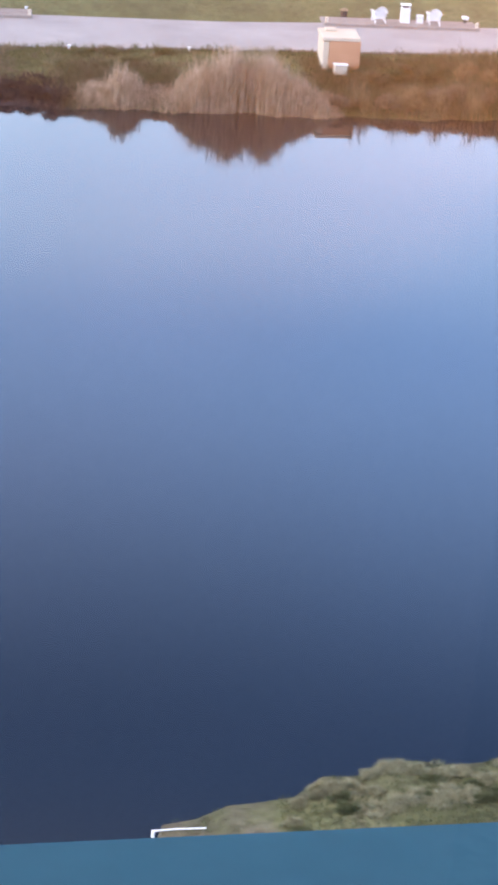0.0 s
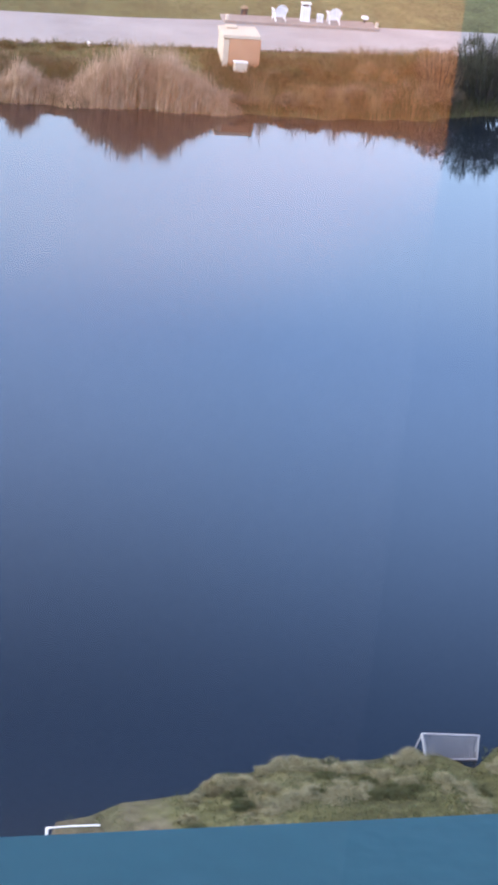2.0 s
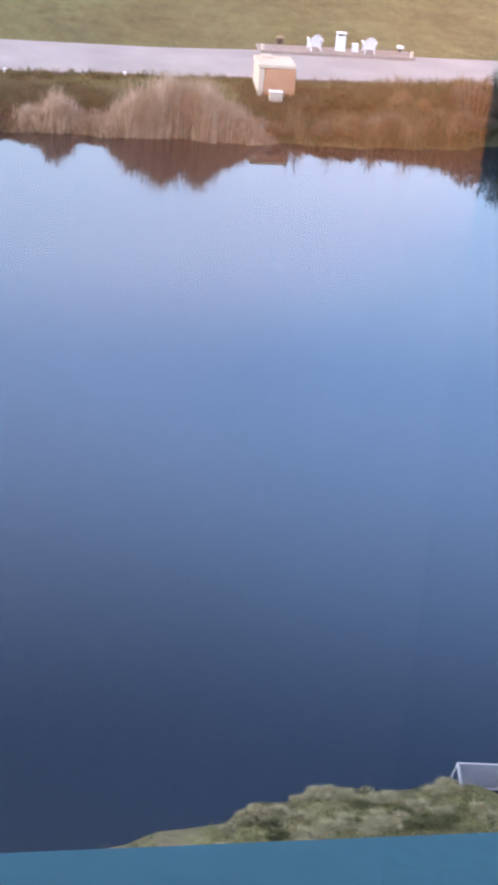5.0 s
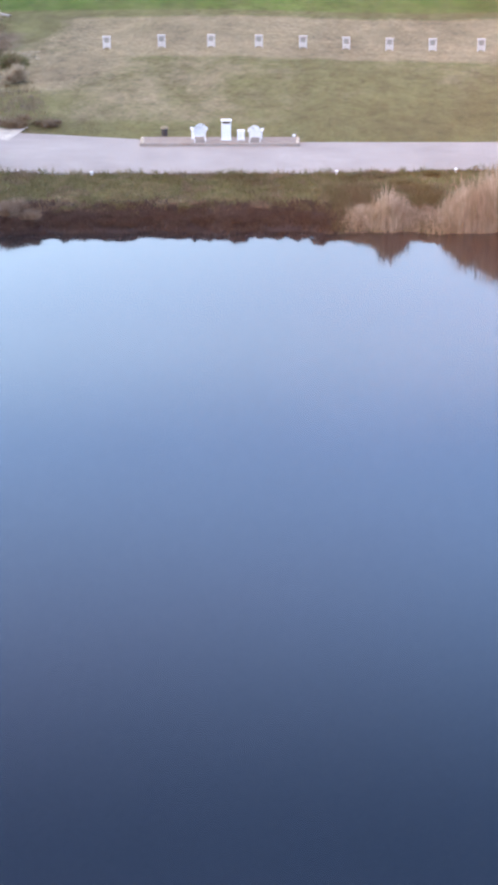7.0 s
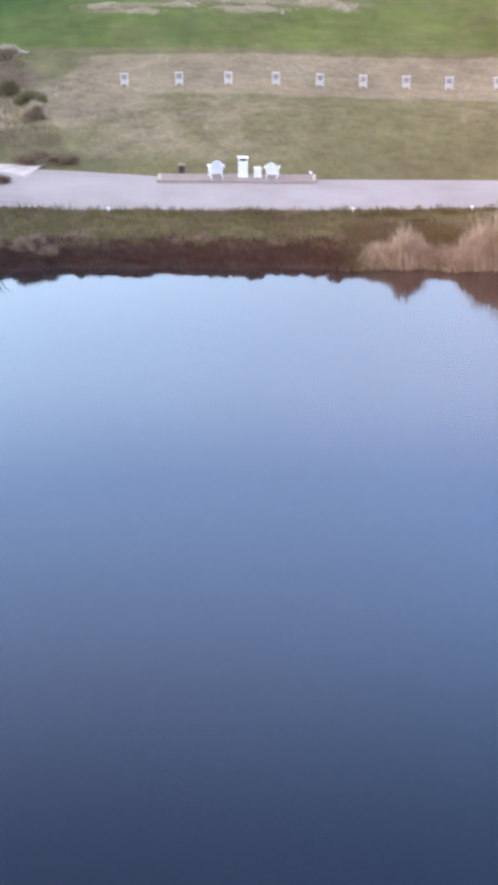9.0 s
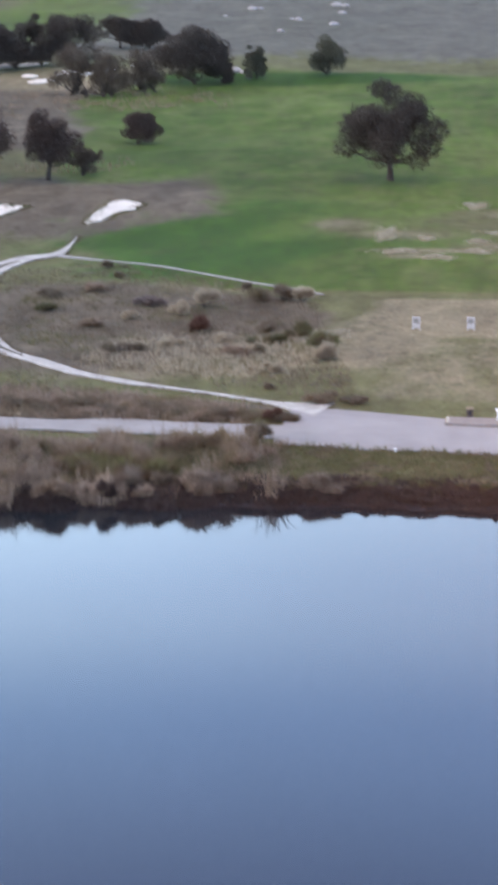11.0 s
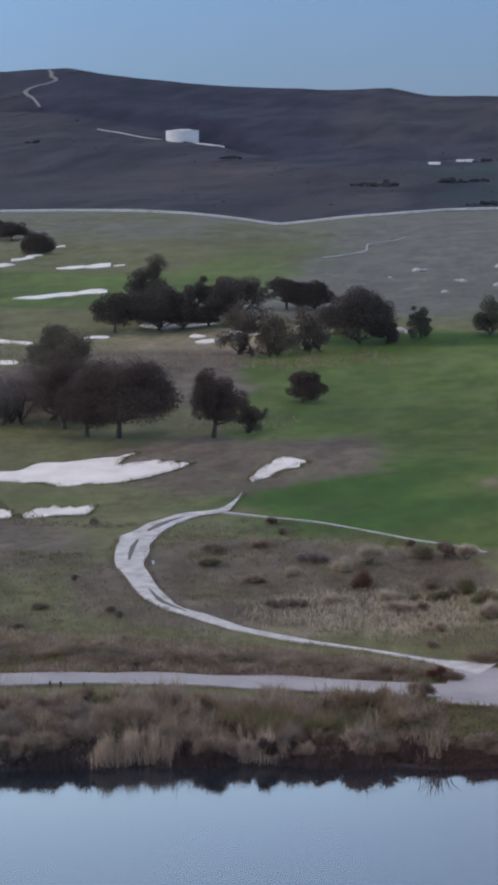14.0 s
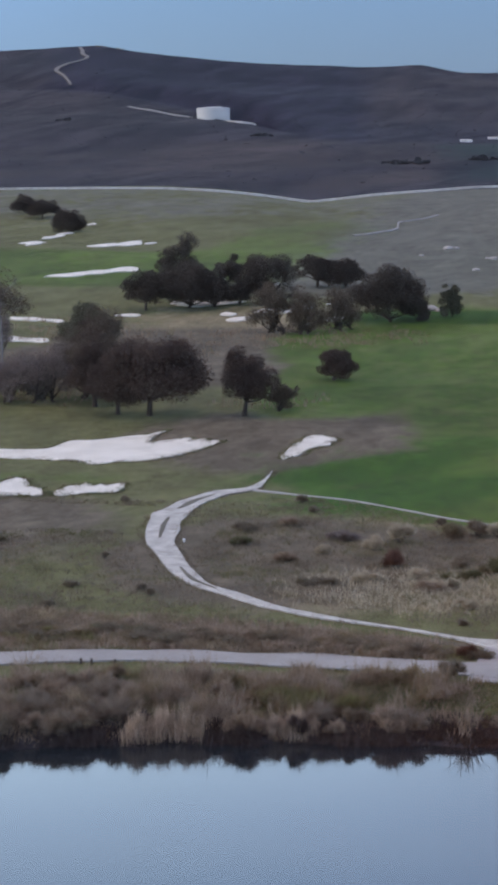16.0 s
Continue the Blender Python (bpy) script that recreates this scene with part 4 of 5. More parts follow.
blades("brown_brush", mound_places(17000, -62, -11.5, 0.5, 8.0, 17, lambda x, y: (y < lane_side(x)) * np.where(x > -15, 0.5, 0.9)), M_BANK, 0.8, 0.032, 0.9, 6, 5, "brown and mauve dry brush in low mounds on the pond bank", "brush", 0.2)
# The sedge's dark colour also holds the shade at the bank's foot.
blades("bank_sedge", scatter(3600, -62, -12, -0.1, 1.0, lambda x, y: 0.5 + 0.5 * np.sin(x * 1.1 + np.sin(x * 3.1)), 18, True), M_DARKREED, 0.5, 0.05, 0.6, 5, 6, "sedge at the waterline, darkened for the shade below the brush", "sedge", 0.25)
pale_reeds = np.concatenate([reed_bed(420, -25.4, -22.3, 0.1, 1.1, 25, lambda x: 0.75 + 0.25 * np.sin(x * 7)), reed_bed(260, -19.5, -17.8, 0.1, 1.0, 26, lambda x: 0.7 + 0.3 * np.sin(x * 6)), reed_bed(120, -31.6, -30.6, 0.1, 0.8, 27, lambda x: 0.6 + 0 * x)])
blades("pale_reeds", pale_reeds, M_GILT, 1.15, 0.03, 0.3, 7, 28, "pale dry reeds standing at the waterline below the brush", "reeds", 0.12)
LOOP_X, LOOP_Y = (-38.5, -37.3, -36, -34, -31, -27, -24, -21, -16, -12), (124, 124, 121, 115, 109.5, 104.3, 101.2, 99.6, 97.6, 96.2)


def off_track(x, y):
    """One where heath grows, nought on the tracks and beyond the fairway's edge."""
    loop = np.abs(y - np.interp(x, LOOP_X, LOOP_Y)) > np.where(x < -33, 5.0, 1.9)
    ring = np.abs(np.hypot((x + 33.5) / 3.6, (y - 126.5) / 9.0) - 1) > 0.42
    edge_y = np.interp(x, (-33, -26.9, -19.3, -14.3, -13), (134.4, 132.6, 127.0, 124.0, 112))
    return (loop & (ring | (x > -32)) & (y < np.where(x > -33, edge_y, 131)) & ((x < -9 - 0.25 * (y - 97)) | (x < -13)) & ((y > 92.6) & ((y > 96.8) | (x < -12.4)))) * 1.0


blades("heath_grass", scatter(30000, -62, -7, 92.5, 135, lambda x, y: off_track(x, y) * (0.35 + 0.55 * smooth(-0.3, 0.6, wave(x, y, 0.5, 3.0))), 19) * (1, 1, 0.9), M_HEATH, 0.3, 0.035, 1.0, 5, 7, "sparse dry grass on the heath")
rs = np.random.RandomState(5)
for i in range(110):
    x = rs.uniform(-56, -12)
    y = float(far_shore(x)) + 0.35 + 6.4 * rs.rand() ** 1.25
    if y > lane_side(x) - 0.5:
        continue
    low = y - float(far_shore(x)) < 1.3
    mat = M_BANK if not low or i % 3 else M_DARKREED
    shrub(x, y, rs.uniform(0.55, 1.1), rs.uniform(1.1, 2.4), mat, 100 + i, "low dry brown bush on the pond bank", leaves=620, size=0.075)
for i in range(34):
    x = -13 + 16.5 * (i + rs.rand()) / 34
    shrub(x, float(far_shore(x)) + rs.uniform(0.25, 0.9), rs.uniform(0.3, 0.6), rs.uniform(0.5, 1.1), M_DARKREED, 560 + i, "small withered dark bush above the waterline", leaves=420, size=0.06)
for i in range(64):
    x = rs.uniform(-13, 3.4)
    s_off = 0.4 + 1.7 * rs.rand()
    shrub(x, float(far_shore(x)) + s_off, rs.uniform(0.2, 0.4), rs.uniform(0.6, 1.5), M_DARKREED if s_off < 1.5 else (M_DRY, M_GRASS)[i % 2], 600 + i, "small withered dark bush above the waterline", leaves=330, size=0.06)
for i, (x, off, h, w) in enumerate(((-9.9, 1.5, 0.8, 1.9), (-9.2, 1.0, 0.5, 1.4), (-14.2, 1.2, 1.1, 2.2), (-17.8, 1.4, 1.0, 2.0), (-31, 1.6, 1.1, 2.4), (-36.5, 2.2, 1.0, 2.4), (-28.3, 0.8, 1.1, 2.6), (-26.6, 2.5, 1.1, 2.4), (-29.8, 3.2, 1.2, 2.8), (-27.6, 4.6, 1.0, 2.4), (-33.4, 1.2, 1.2, 2.6))):
    shrub(x, float(far_shore(x)) + off, h, w, M_DOME, 690 + i, "rounded pale mauve bush above the waterline", leaves=1000, size=0.065)
for i in range(16):
    x = -50 + 37.5 * (i + 0.8 * rs.rand()) / 16
    shrub(x, float(far_shore(x)) + rs.uniform(0.5, 1.6), rs.uniform(1.0, 1.55), rs.uniform(1.0, 1.9), (M_BANK, M_DARKREED, M_DRY)[i % 3], 720 + i, "tall dry brown bush at the waterline", leaves=900, size=0.065)


def twig_bush(x, y, tall, wide, mat, seed, label):
    """A bush of many thin upright twigs with sparse leaves."""
    rs = np.random.RandomState(seed)
    base = empty("willow_bush", x, y, float(height(x, y)) - 0.05)
    tagged(base, label, "bush")
    verts, faces, lobes = [], [], []
    for i in range(90):
        w, r = rs.uniform(0, 6.28), rs.uniform(0.1, 1) ** 0.7
        foot = Vector((math.cos(w) * r * wide * 0.22, math.sin(w) * r * wide * 0.22, -0.1))
        h = tall * rs.uniform(0.55, 1.05) * (1.1 - 0.4 * r)
        tip = Vector((math.cos(w) * r * wide * 0.5, math.sin(w) * r * wide * 0.5, h))
        v, f = tube([foot, foot.lerp(tip, 0.5) + Vector(rs.uniform(-.08, .08, 3)), tip], [0.03, 0.02, 0.008], 4)
        o = len(verts)
        verts += v
        faces += [tuple(k + o for k in g) for g in f]
        for k, share in ((0.9, 0.8), (0.7, 0.55), (0.5, 0.3)):
            lobes.append((tip.x * k, tip.y * k, h * share, 0.36 * wide / 3, 1.3))
    mesh_object("twigs", verts, faces, M_BARK, base)
    lv, lf = stem_cloud(lobes, 8500, 0.009, seed + 1)
    mesh_object("foliage", lv, lf, mat, base)
    return base
blades("verge_tufts", np.stack([np.random.RandomState(61).uniform(-11, 34, 900), 88.5 + 0.45 * np.clip((np.random.RandomState(61).uniform(-11, 34, 900) - 2) / 8, 0, 1) + 0.3 * np.random.RandomState(62).rand(900) + 0.05 * np.maximum(np.random.RandomState(61).uniform(-11, 34, 900) - 12, 0), np.random.RandomState(63).uniform(0.3, 1.2, 900) ** 2], 1), M_VERGE, 0.32, 0.03, 0.9, 5, 31, "ragged grass tufts along the path edge", "grass", 0.12)
THICKETS = ((-50, 231, 12, 10), (-63, 188, 9, 12), (-42, 177, 4, 5), (-67, 214, 9, 10), (-73, 200, 6, 12), (-80, 232, 10, 10))
blades("thicket_brush", scatter(5000, -92, -34, 160, 246, lambda x, y: np.max([ellipse(x, y, *e, 0.5) for e in THICKETS], 0) * (0.25 + 0.75 * smooth(-0.1, 0.5, wave(x, y, 0.55, 1.2))), 64), M_BANK, 0.75, 0.05, 1.2, 8, 32, "brown leafless brush between the trees", "brush", 0.45)


def rim_tufts(line, off, spread, n, seed, closed=False):
    """Places along a line, a given way to its side."""
    p = spline(line, 0.3, closed)
    d = np.gradient(p, axis=0)
    d /= np.linalg.norm(d, axis=1)[:, None]
    rt = np.random.RandomState(seed)
    k = rt.randint(0, len(p), n)
    w = np.interp(k / len(p), np.linspace(0, 1, len(np.atleast_1d(off))), np.atleast_1d(off)) * 0.5
    s = np.where(rt.rand(n) < 0.5, -1, 1)
    q = p[k] + np.stack([-d[k, 1], d[k, 0]], 1) * (s * w + rt.randn(n) * spread)[:, None]
    return np.column_stack([q, rt.uniform(0.3, 1.2, n) ** 1.5])


blades("track_edge_tufts", np.concatenate([rim_tufts(LOOP[1:], LOOP_WIDE[1:] + 0.15, 0.13, 1500, 71), rim_tufts([(-13.6, 90.9), (-17.5, 90.9), (-23, 90.8), (-28, 90.3), (-33, 88.9), (-40, 86.2), (-52, 80)], 2.5, 0.12, 1300, 72)]), M_HEATH, 0.17, 0.035, 1.2, 5, 73, "ragged dry tufts along the track edges", "grass", 0.1)
blades("bunker_rim_grass", np.concatenate([rim_tufts(outline, 0.0, 0.22 if i < 4 else 0.5, 420 if i else 1100, 80 + i, True) for i, (_, outline, _) in enumerate(BUNKERS) if i < 4]), M_VERGE, 0.2, 0.05, 1.3, 5, 74, "shaggy olive grass hanging over the bunker rims", "grass", 0.12)

blades("tan_brush", scatter(1700, -25, -12.5, 101, 114, lambda x, y: off_track(x, y) * np.maximum(ellipse(x, y, -18.5, 107, 5, 4.5, 0.7), 0.8 * ellipse(x, y, -13.2, 112, 1.6, 2.6, 0.6)), 75), M_PALE, 0.36, 0.04, 1.1, 6, 76, "tan dry brush inside the gravel loop", "brush", 0.3)

# near shore below the building
blades("shore_grass", scatter(16000, 3.6, 26, 29, 37.2, lambda x, y: (y < near_shore(x) - 0.03) * np.where(x < 6.2, 0.12, 0.55 + 0.4 * smooth(-0.2, 0.5, wave(x, y, 2.6, 0.7))) * (height(x, y) > 0.02), 21), M_MAT, 0.1, 0.022, 1.3, 5, 8, "trampled olive and straw-coloured grass on the near shore", "grass", 0.08)
rs = np.random.RandomState(9)
for i in range(80):
    x = rs.uniform(6.2, 18)
    y = float(near_shore(x)) - rs.uniform(0.15, 2.4)
    if 12.0 < x < 13.4 and y > 34.9:
        continue
    shrub(x, y, rs.uniform(0.1, 0.18), rs.uniform(0.5, 1.1), (M_TUSSOCK, M_TUSSOCK, M_MAT)[i % 3], 300 + i, "pale matted grass tussock on the near shore", "grass_tussock", 900, 0.022)

# ---------------------------------------------------------------- things by the path
def adirondack_chair():
    c = empty("adirondack_chair", 0, 0, 0)
    tagged(c, "white slatted Adirondack garden chair on brick paving", "chair", "white chairs by the path")
    for i in range(5):
        part("seat_slat", box_mesh((0.56, 0.085, 0.02), (0, -0.2 + i * 0.1, 0.36 - 0.028 * i), (-15, 0, 0), 0.004), M_WHITE, c)
    for i in range(6):
        k = i - 2.5
        h = 0.74 - 0.03 * k * k
        part("back_slat", box_mesh((0.095, 0.02, h), (k * 0.108, 0.26 + 0.13, 0.26 + h * 0.5), (-20, k * 2.2, 0), 0.006), M_WHITE, c)
    for s in (-1, 1):
        part("arm", box_mesh((0.13, 0.72, 0.025), (s * 0.36, -0.02, 0.58), (0, 0, 0), 0.008), M_WHITE, c)
        part("front_leg", box_mesh((0.045, 0.12, 0.58), (s * 0.32, -0.28, 0.285), (0, 0, 0), 0.005), M_WHITE, c)
        part("rear_leg", box_mesh((0.035, 0.86, 0.12), (s * 0.28, 0.08, 0.2), (-20, 0, 0), 0.005), M_WHITE, c)
    part("back_brace", box_mesh((0.66, 0.03, 0.07), (0, 0.4, 0.62), (-20, 0, 0), 0.004), M_WHITE, c)
    return c


def ball_dispenser():
    c = empty("ball_dispenser", 0, 0, 0)
    tagged(c, "tall white cabinet with an open slot under its cap", "dispenser", "white cabinets by the path")
    part("body", box_mesh((0.48, 0.42, 0.76), (0, 0, 0.42), (0, 0, 0), 0.02), M_WHITE, c)
    part("base", box_mesh((0.52, 0.46, 0.05), (0, 0, 0.025), (0, 0, 0), 0.01), M_WHITE, c)
    for s in (-1, 1):
        part("side_post", box_mesh((0.025, 0.2, 0.18), (s * 0.21, 0.05, 0.88), (0, 0, 0), 0.006), M_WHITE, c)
    # A dark block paints the shade inside the open slot.
    part("slot", box_mesh((0.34, 0.1, 0.06), (0, 0.1, 0.83), (0, 0, 0), 0.006), M_DARK, c, "dark block for the shade in the open slot")
    part("cap", box_mesh((0.56, 0.5, 0.06), (0, 0, 0.99), (-4, 0, 0), 0.015), M_WHITE, c)
    return c


def small_cabinet():
    c = empty("side_table", 0, 0, 0)
    tagged(c, "small white box-shaped side table between the chairs", "table", "white side tables by the path")
    part("tabletop", box_mesh((0.44, 0.44, 0.03), (0, 0, 0.56), (0, 0, 0), 0.008), M_WHITE, c)
    for a, b in ((-1, -1), (-1, 1), (1, -1), (1, 1)):
        part("leg", box_mesh((0.06, 0.06, 0.545), (a * 0.17, b * 0.17, 0.2725), (0, 0, 0), 0.006), M_WHITE, c)
    for i in range(5):
        part("slat", box_mesh((0.062, 0.02, 0.46), (-0.144 + i * 0.072, -0.185, 0.29), (0, 0, 0), 0.004), M_WHITE, c)
    return c


def paving(x0, x1, y0, y1):
    """A low pad of brick pavers with a raised rim."""
    w, d = x1 - x0, y1 - y0
    z = float(height((x0 + x1) / 2, y1))
    c = empty("paver_pad", (x0 + x1) / 2, (y0 + y1) / 2, z)
    tagged(c, "pinkish brick pad beside the cart path", "paving", "brick pads")
    part("bed", box_mesh((w, d, 0.3), (0, 0, -0.02), (0, 0, 0), 0.02), M_PAVER, c)
    part("kerb", box_mesh((w, 0.12, 0.1), (0, -d / 2 + 0.06, 0.15), (0, 0, 0), 0.01), M_PAVER, c)
    for e in (-1, 1):
        part("end_post", box_mesh((0.14, 0.14, 0.34), (e * (w / 2 - 0.12), -d / 2 + 0.16, 0.28), (0, 0, 0), 0.02), M_CREAM, c, "short cream end post")
    return c, z + 0.13


chair = adirondack_chair()
cabinet = ball_dispenser()
table = small_cabinet()


def seat_group(cx, cy, turn=0.0, first=False, chairs=(188, 174)):
    pad, z = paving(cx - 3.95, cx + 3.4, cy - 0.85, cy + 0.65)
    spots = ((chair, -1.25, 0.05, chairs[0]), (cabinet, 0.0, 0.15, 0), (table, 0.68, 0.0, 0), (chair, 1.35, 0.0, chairs[1]))
    used = set()
    for ob, dx, dy, r in spots:
        m = pose(cx + dx, cy + dy, z, 0, 0, turn + r) @ Matrix.Scale(0.82 if ob is table else 0.92, 4)
        if first and ob.name not in used:
            ob.matrix_basis = m
            used.add(ob.name)
        else:
            copy_thing(ob, m)


worn = []
for i, (x, y, rx, ry) in enumerate(((-12.3, 146.1, 0.8, 3.0), (-10.7, 139.3, 1.4, 1.2), (-8.1, 137.3, 1.3, 1.0), (-5.6, 144.2, 0.8, 1.2), (-2.9, 144.6, 1.2, 2.4), (-0.3, 143.9, 1.2, 1.8), (-1.2, 138.7, 2.2, 1.4), (-2.7, 156.7, 1.0, 2.0), (-3.3, 148.7, 2.0, 0.9), (3.4, 143.4, 1.2, 1.3), (5.2, 140.4, 0.8, 1.6), (-6.7, 161.8, 1.0, 1.6), (-9.3, 144.6, 0.6, 0.9), (2.9, 186.1, 1.5, 1.8), (-1.9, 202.5, 0.8, 2.4), (-5.6, 139.9, 1.0, 1.0), (-15.7, 126.2, 0.6, 1.0), (-12.6, 113.6, 1.0, 1.5))):
    rt = np.random.RandomState(900 + i)
    k = int(330 * rx * ry ** 0.5)
    g = rt.randn(k, 2) * (0.42 * rx, 0.42 * ry) + (x, y)
    g[:, 1] += 0.3 * ry * np.sin((g[:, 0] - x) * 5 / rx + i)
    worn.append(np.column_stack([g, rt.uniform(0.6, 1.2, k)]))
blades("worn_straw", np.concatenate(worn), M_STRAW, 0.13, 0.045, 1.6, 5, 45, "pale worn straw tufts in the fairway", "grass", 0.1)
seat_group(-1.05, 94.05, 0, True)
seat_group(19.75, 94.75, 0, False, (183, 177))


def pump_house():
    c = empty("pump_house", 15.5, 88.1, float(height(15.5, 88.1)) - 0.27)
    tagged(c, "low brown stucco pump house with a cream slab roof", "shed")
    part("front_wall", box_mesh((1.36, 0.16, 1.55), (0.18, -0.72, 0.75), (0, 0, 0), 0.01), M_BRICK, c, "brown stucco front")
    part("rear_wall", box_mesh((1.36, 0.16, 1.55), (0.18, 0.72, 0.75), (0, 0, 0), 0.01), M_BRICK, c)
    part("side_wall", box_mesh((0.14, 1.28, 1.55), (0.79, 0, 0.75), (0, 0, 0), 0.01), M_BRICK, c)
    part("cheek_wall", box_mesh((0.26, 1.5, 1.5), (-0.64, 0, 0.74), (0, 0, 0), 0.015), M_CREAM, c, "cream end wall")
    roof = part("roof", box_mesh((1.66, 1.6, 0.16), (0.0, 0, 1.62), (0, 0, 0), 0.02), M_CREAM, c, "cream concrete slab roof")
    part("hatch", box_mesh((0.5, 0.4, 0.1), (-0.3, 0.45, 1.75), (0, 0, 0), 0.02), M_CREAM, roof)
    return c


pump_house()


def meter_box():
    c = empty("valve_box", 15.45, 86.75, float(height(15.45, 86.75)) - 0.1)
    tagged(c, "small cream metal valve cabinet in front of the pump house", "cabinet")
    part("body", box_mesh((0.56, 0.4, 0.42), (0, 0, 0.42), (0, 0, 0), 0.03), M_CREAM, c)
    part("lid", box_mesh((0.62, 0.46, 0.05), (0, 0, 0.65), (-5, 0, 0), 0.015), M_WHITE, c)
    for s in (-1, 1):
        part("leg", box_mesh((0.08, 0.3, 0.3), (s * 0.2, 0, 0.1), (0, 0, 0), 0.01), M_CREAM, c)
    return c


meter_box()


def bay_marker():
    """A white board on two short legs with a dark panel."""
    c = empty("bay_divider", 0, 0, 0)
    tagged(c, "white upright bay divider with a grey panel on the tee line", "divider", "bay dividers on the tee line")
    for s in (-1, 1):
        part("post", box_mesh((0.08, 0.1, 0.66), (s * 0.18, 0, 0.33), (0, 0, 0), 0.01), M_WEATHERED, c)
    part("top_rail", box_mesh((0.46, 0.12, 0.1), (0, 0, 0.69), (0, 0, 0), 0.012), M_WEATHERED, c)
    part("panel", box_mesh((0.28, 0.04, 0.26), (0, 0, 0.5), (0, 0, 0), 0.005), M_GREYPANEL, c, "grey panel")
    part("lower_rail", box_mesh((0.28, 0.1, 0.26), (0, 0, 0.22), (0, 0, 0), 0.01), M_WEATHERED, c)
    return c


M_WEATHERED = material("weathered_white_board", (0.44, 0.40, 0.375), (0.63, 0.58, 0.545), 2.5, 14, 0.8, 0.1)
M_GREYPANEL = material("grey_panel", (0.26, 0.24, 0.22), (0.36, 0.33, 0.30), 3, 30, 0.8, 0.05)
marker = bay_marker()
for i, x in enumerate((-7.9, -4.85, -2.1, 0.55, 3.0, 5.4, 7.8, 10.2, 12.9)):
    m = pose(x, 115.2, float(height(x, 115.2)) - 0.02, 0, 0, 3 * math.sin(i * 2.1))
    if i:
        copy_thing(marker, m)
    else:
        marker.matrix_basis = m


def path_light(x, y, first=None):
    c = empty("path_marker", x, y, float(height(x, y)))
    tagged(c, "small white stub post at the path edge", "marker", "white stub posts")
    v, f = tube([(0, 0, -0.1), (0, 0, 0.1), (0, 0, 0.15)], [0.05, 0.05, 0.045], 8)
    mesh_object("post", v, f, M_WHITE, c)
    v, f = tube([(0, 0, 0.145), (0, 0, 0.18), (0, 0, 0.2)], [0.085, 0.085, 0.04], 8)
    mesh_object("cap", v, f, M_WHITE, c)
    return c


for x, y in ((-33.3, 117.2), (-6.9, 88.7), (3.85, 88.8), (9.1, 89.1), (2.1, 94.9)):
    path_light(x, y)
feeder = empty("ball_washer", 22.7, 95.2, float(height(22.7, 95.2)))
tagged(feeder, "white-headed washer on a dark stub post beside the path", "ball washer")
v, f = tube([(0, 0, -0.1), (0, 0, 0.22), (0, 0, 0.3)], [0.06, 0.055, 0.05], 8)
mesh_object("post", v, f, M_DARK, feeder)
part("head", box_mesh((0.32, 0.2, 0.16), (0, 0, 0.36), (0, 8, 0), 0.03), M_WHITE, feeder)


def litter_bin(x, y):
    c = empty("litter_bin", x, y, float(height(x, y)))
    tagged(c, "small dark bin with a dull tan lid beside the brick pad", "bin", "dark bins by the path")
    v, f = tube([(0, 0, -0.05), (0, 0, 0.3), (0, 0, 0.36)], [0.14, 0.16, 0.16], 12)
    mesh_object("body", v, f, M_DARK, c)
    v, f = tube([(0, 0, 0.355), (0, 0, 0.4), (0, 0, 0.46)], [0.19, 0.18, 0.09], 12)
    tagged(mesh_object("lid", v, f, M_LID, c), "dull tan lid")


M_LID = material("tan_lid", (0.2, 0.17, 0.11), (0.3, 0.25, 0.17), 3, 20, 0.8, 0.1)
litter_bin(-3.95, 95.4)
litter_bin(17.0, 95.8)
for i, (x, dy, h, w) in enumerate(((0.0, 6.6, 0.3, 2.2), (4.3, 6.5, 0.3, 1.1), (5.6, 6.5, 0.32, 1.2), (8.0, 6.4, 0.3, 1.2), (6.6, 5.0, 0.4, 1.6), (-0.6, 6.6, 0.3, 1.4))):
    shrub(x, 88.35 + 0.45 * min(max((x - 2) / 8, 0), 1) - (1.2 if dy < 6 else 0), h, w, M_GRASS, 80 + i, "low green bush at the bank's upper edge", leaves=360, size=0.07)
# large bare-twigged bush where the bank widens
WILLOW = "large grey-green willow bush with upright twigs on the bank"
twig_bush(24.2, 86.0, 2.1, 2.6, M_DRY, 93, "tan twiggy bush beside the willow on the bank")
twig_bush(26.0, 85.8, 3.3, 3.4, M_WILLOW, 91, WILLOW)
twig_bush(28.0, 86.3, 3.0, 3.2, M_WILLOW, 92, WILLOW)

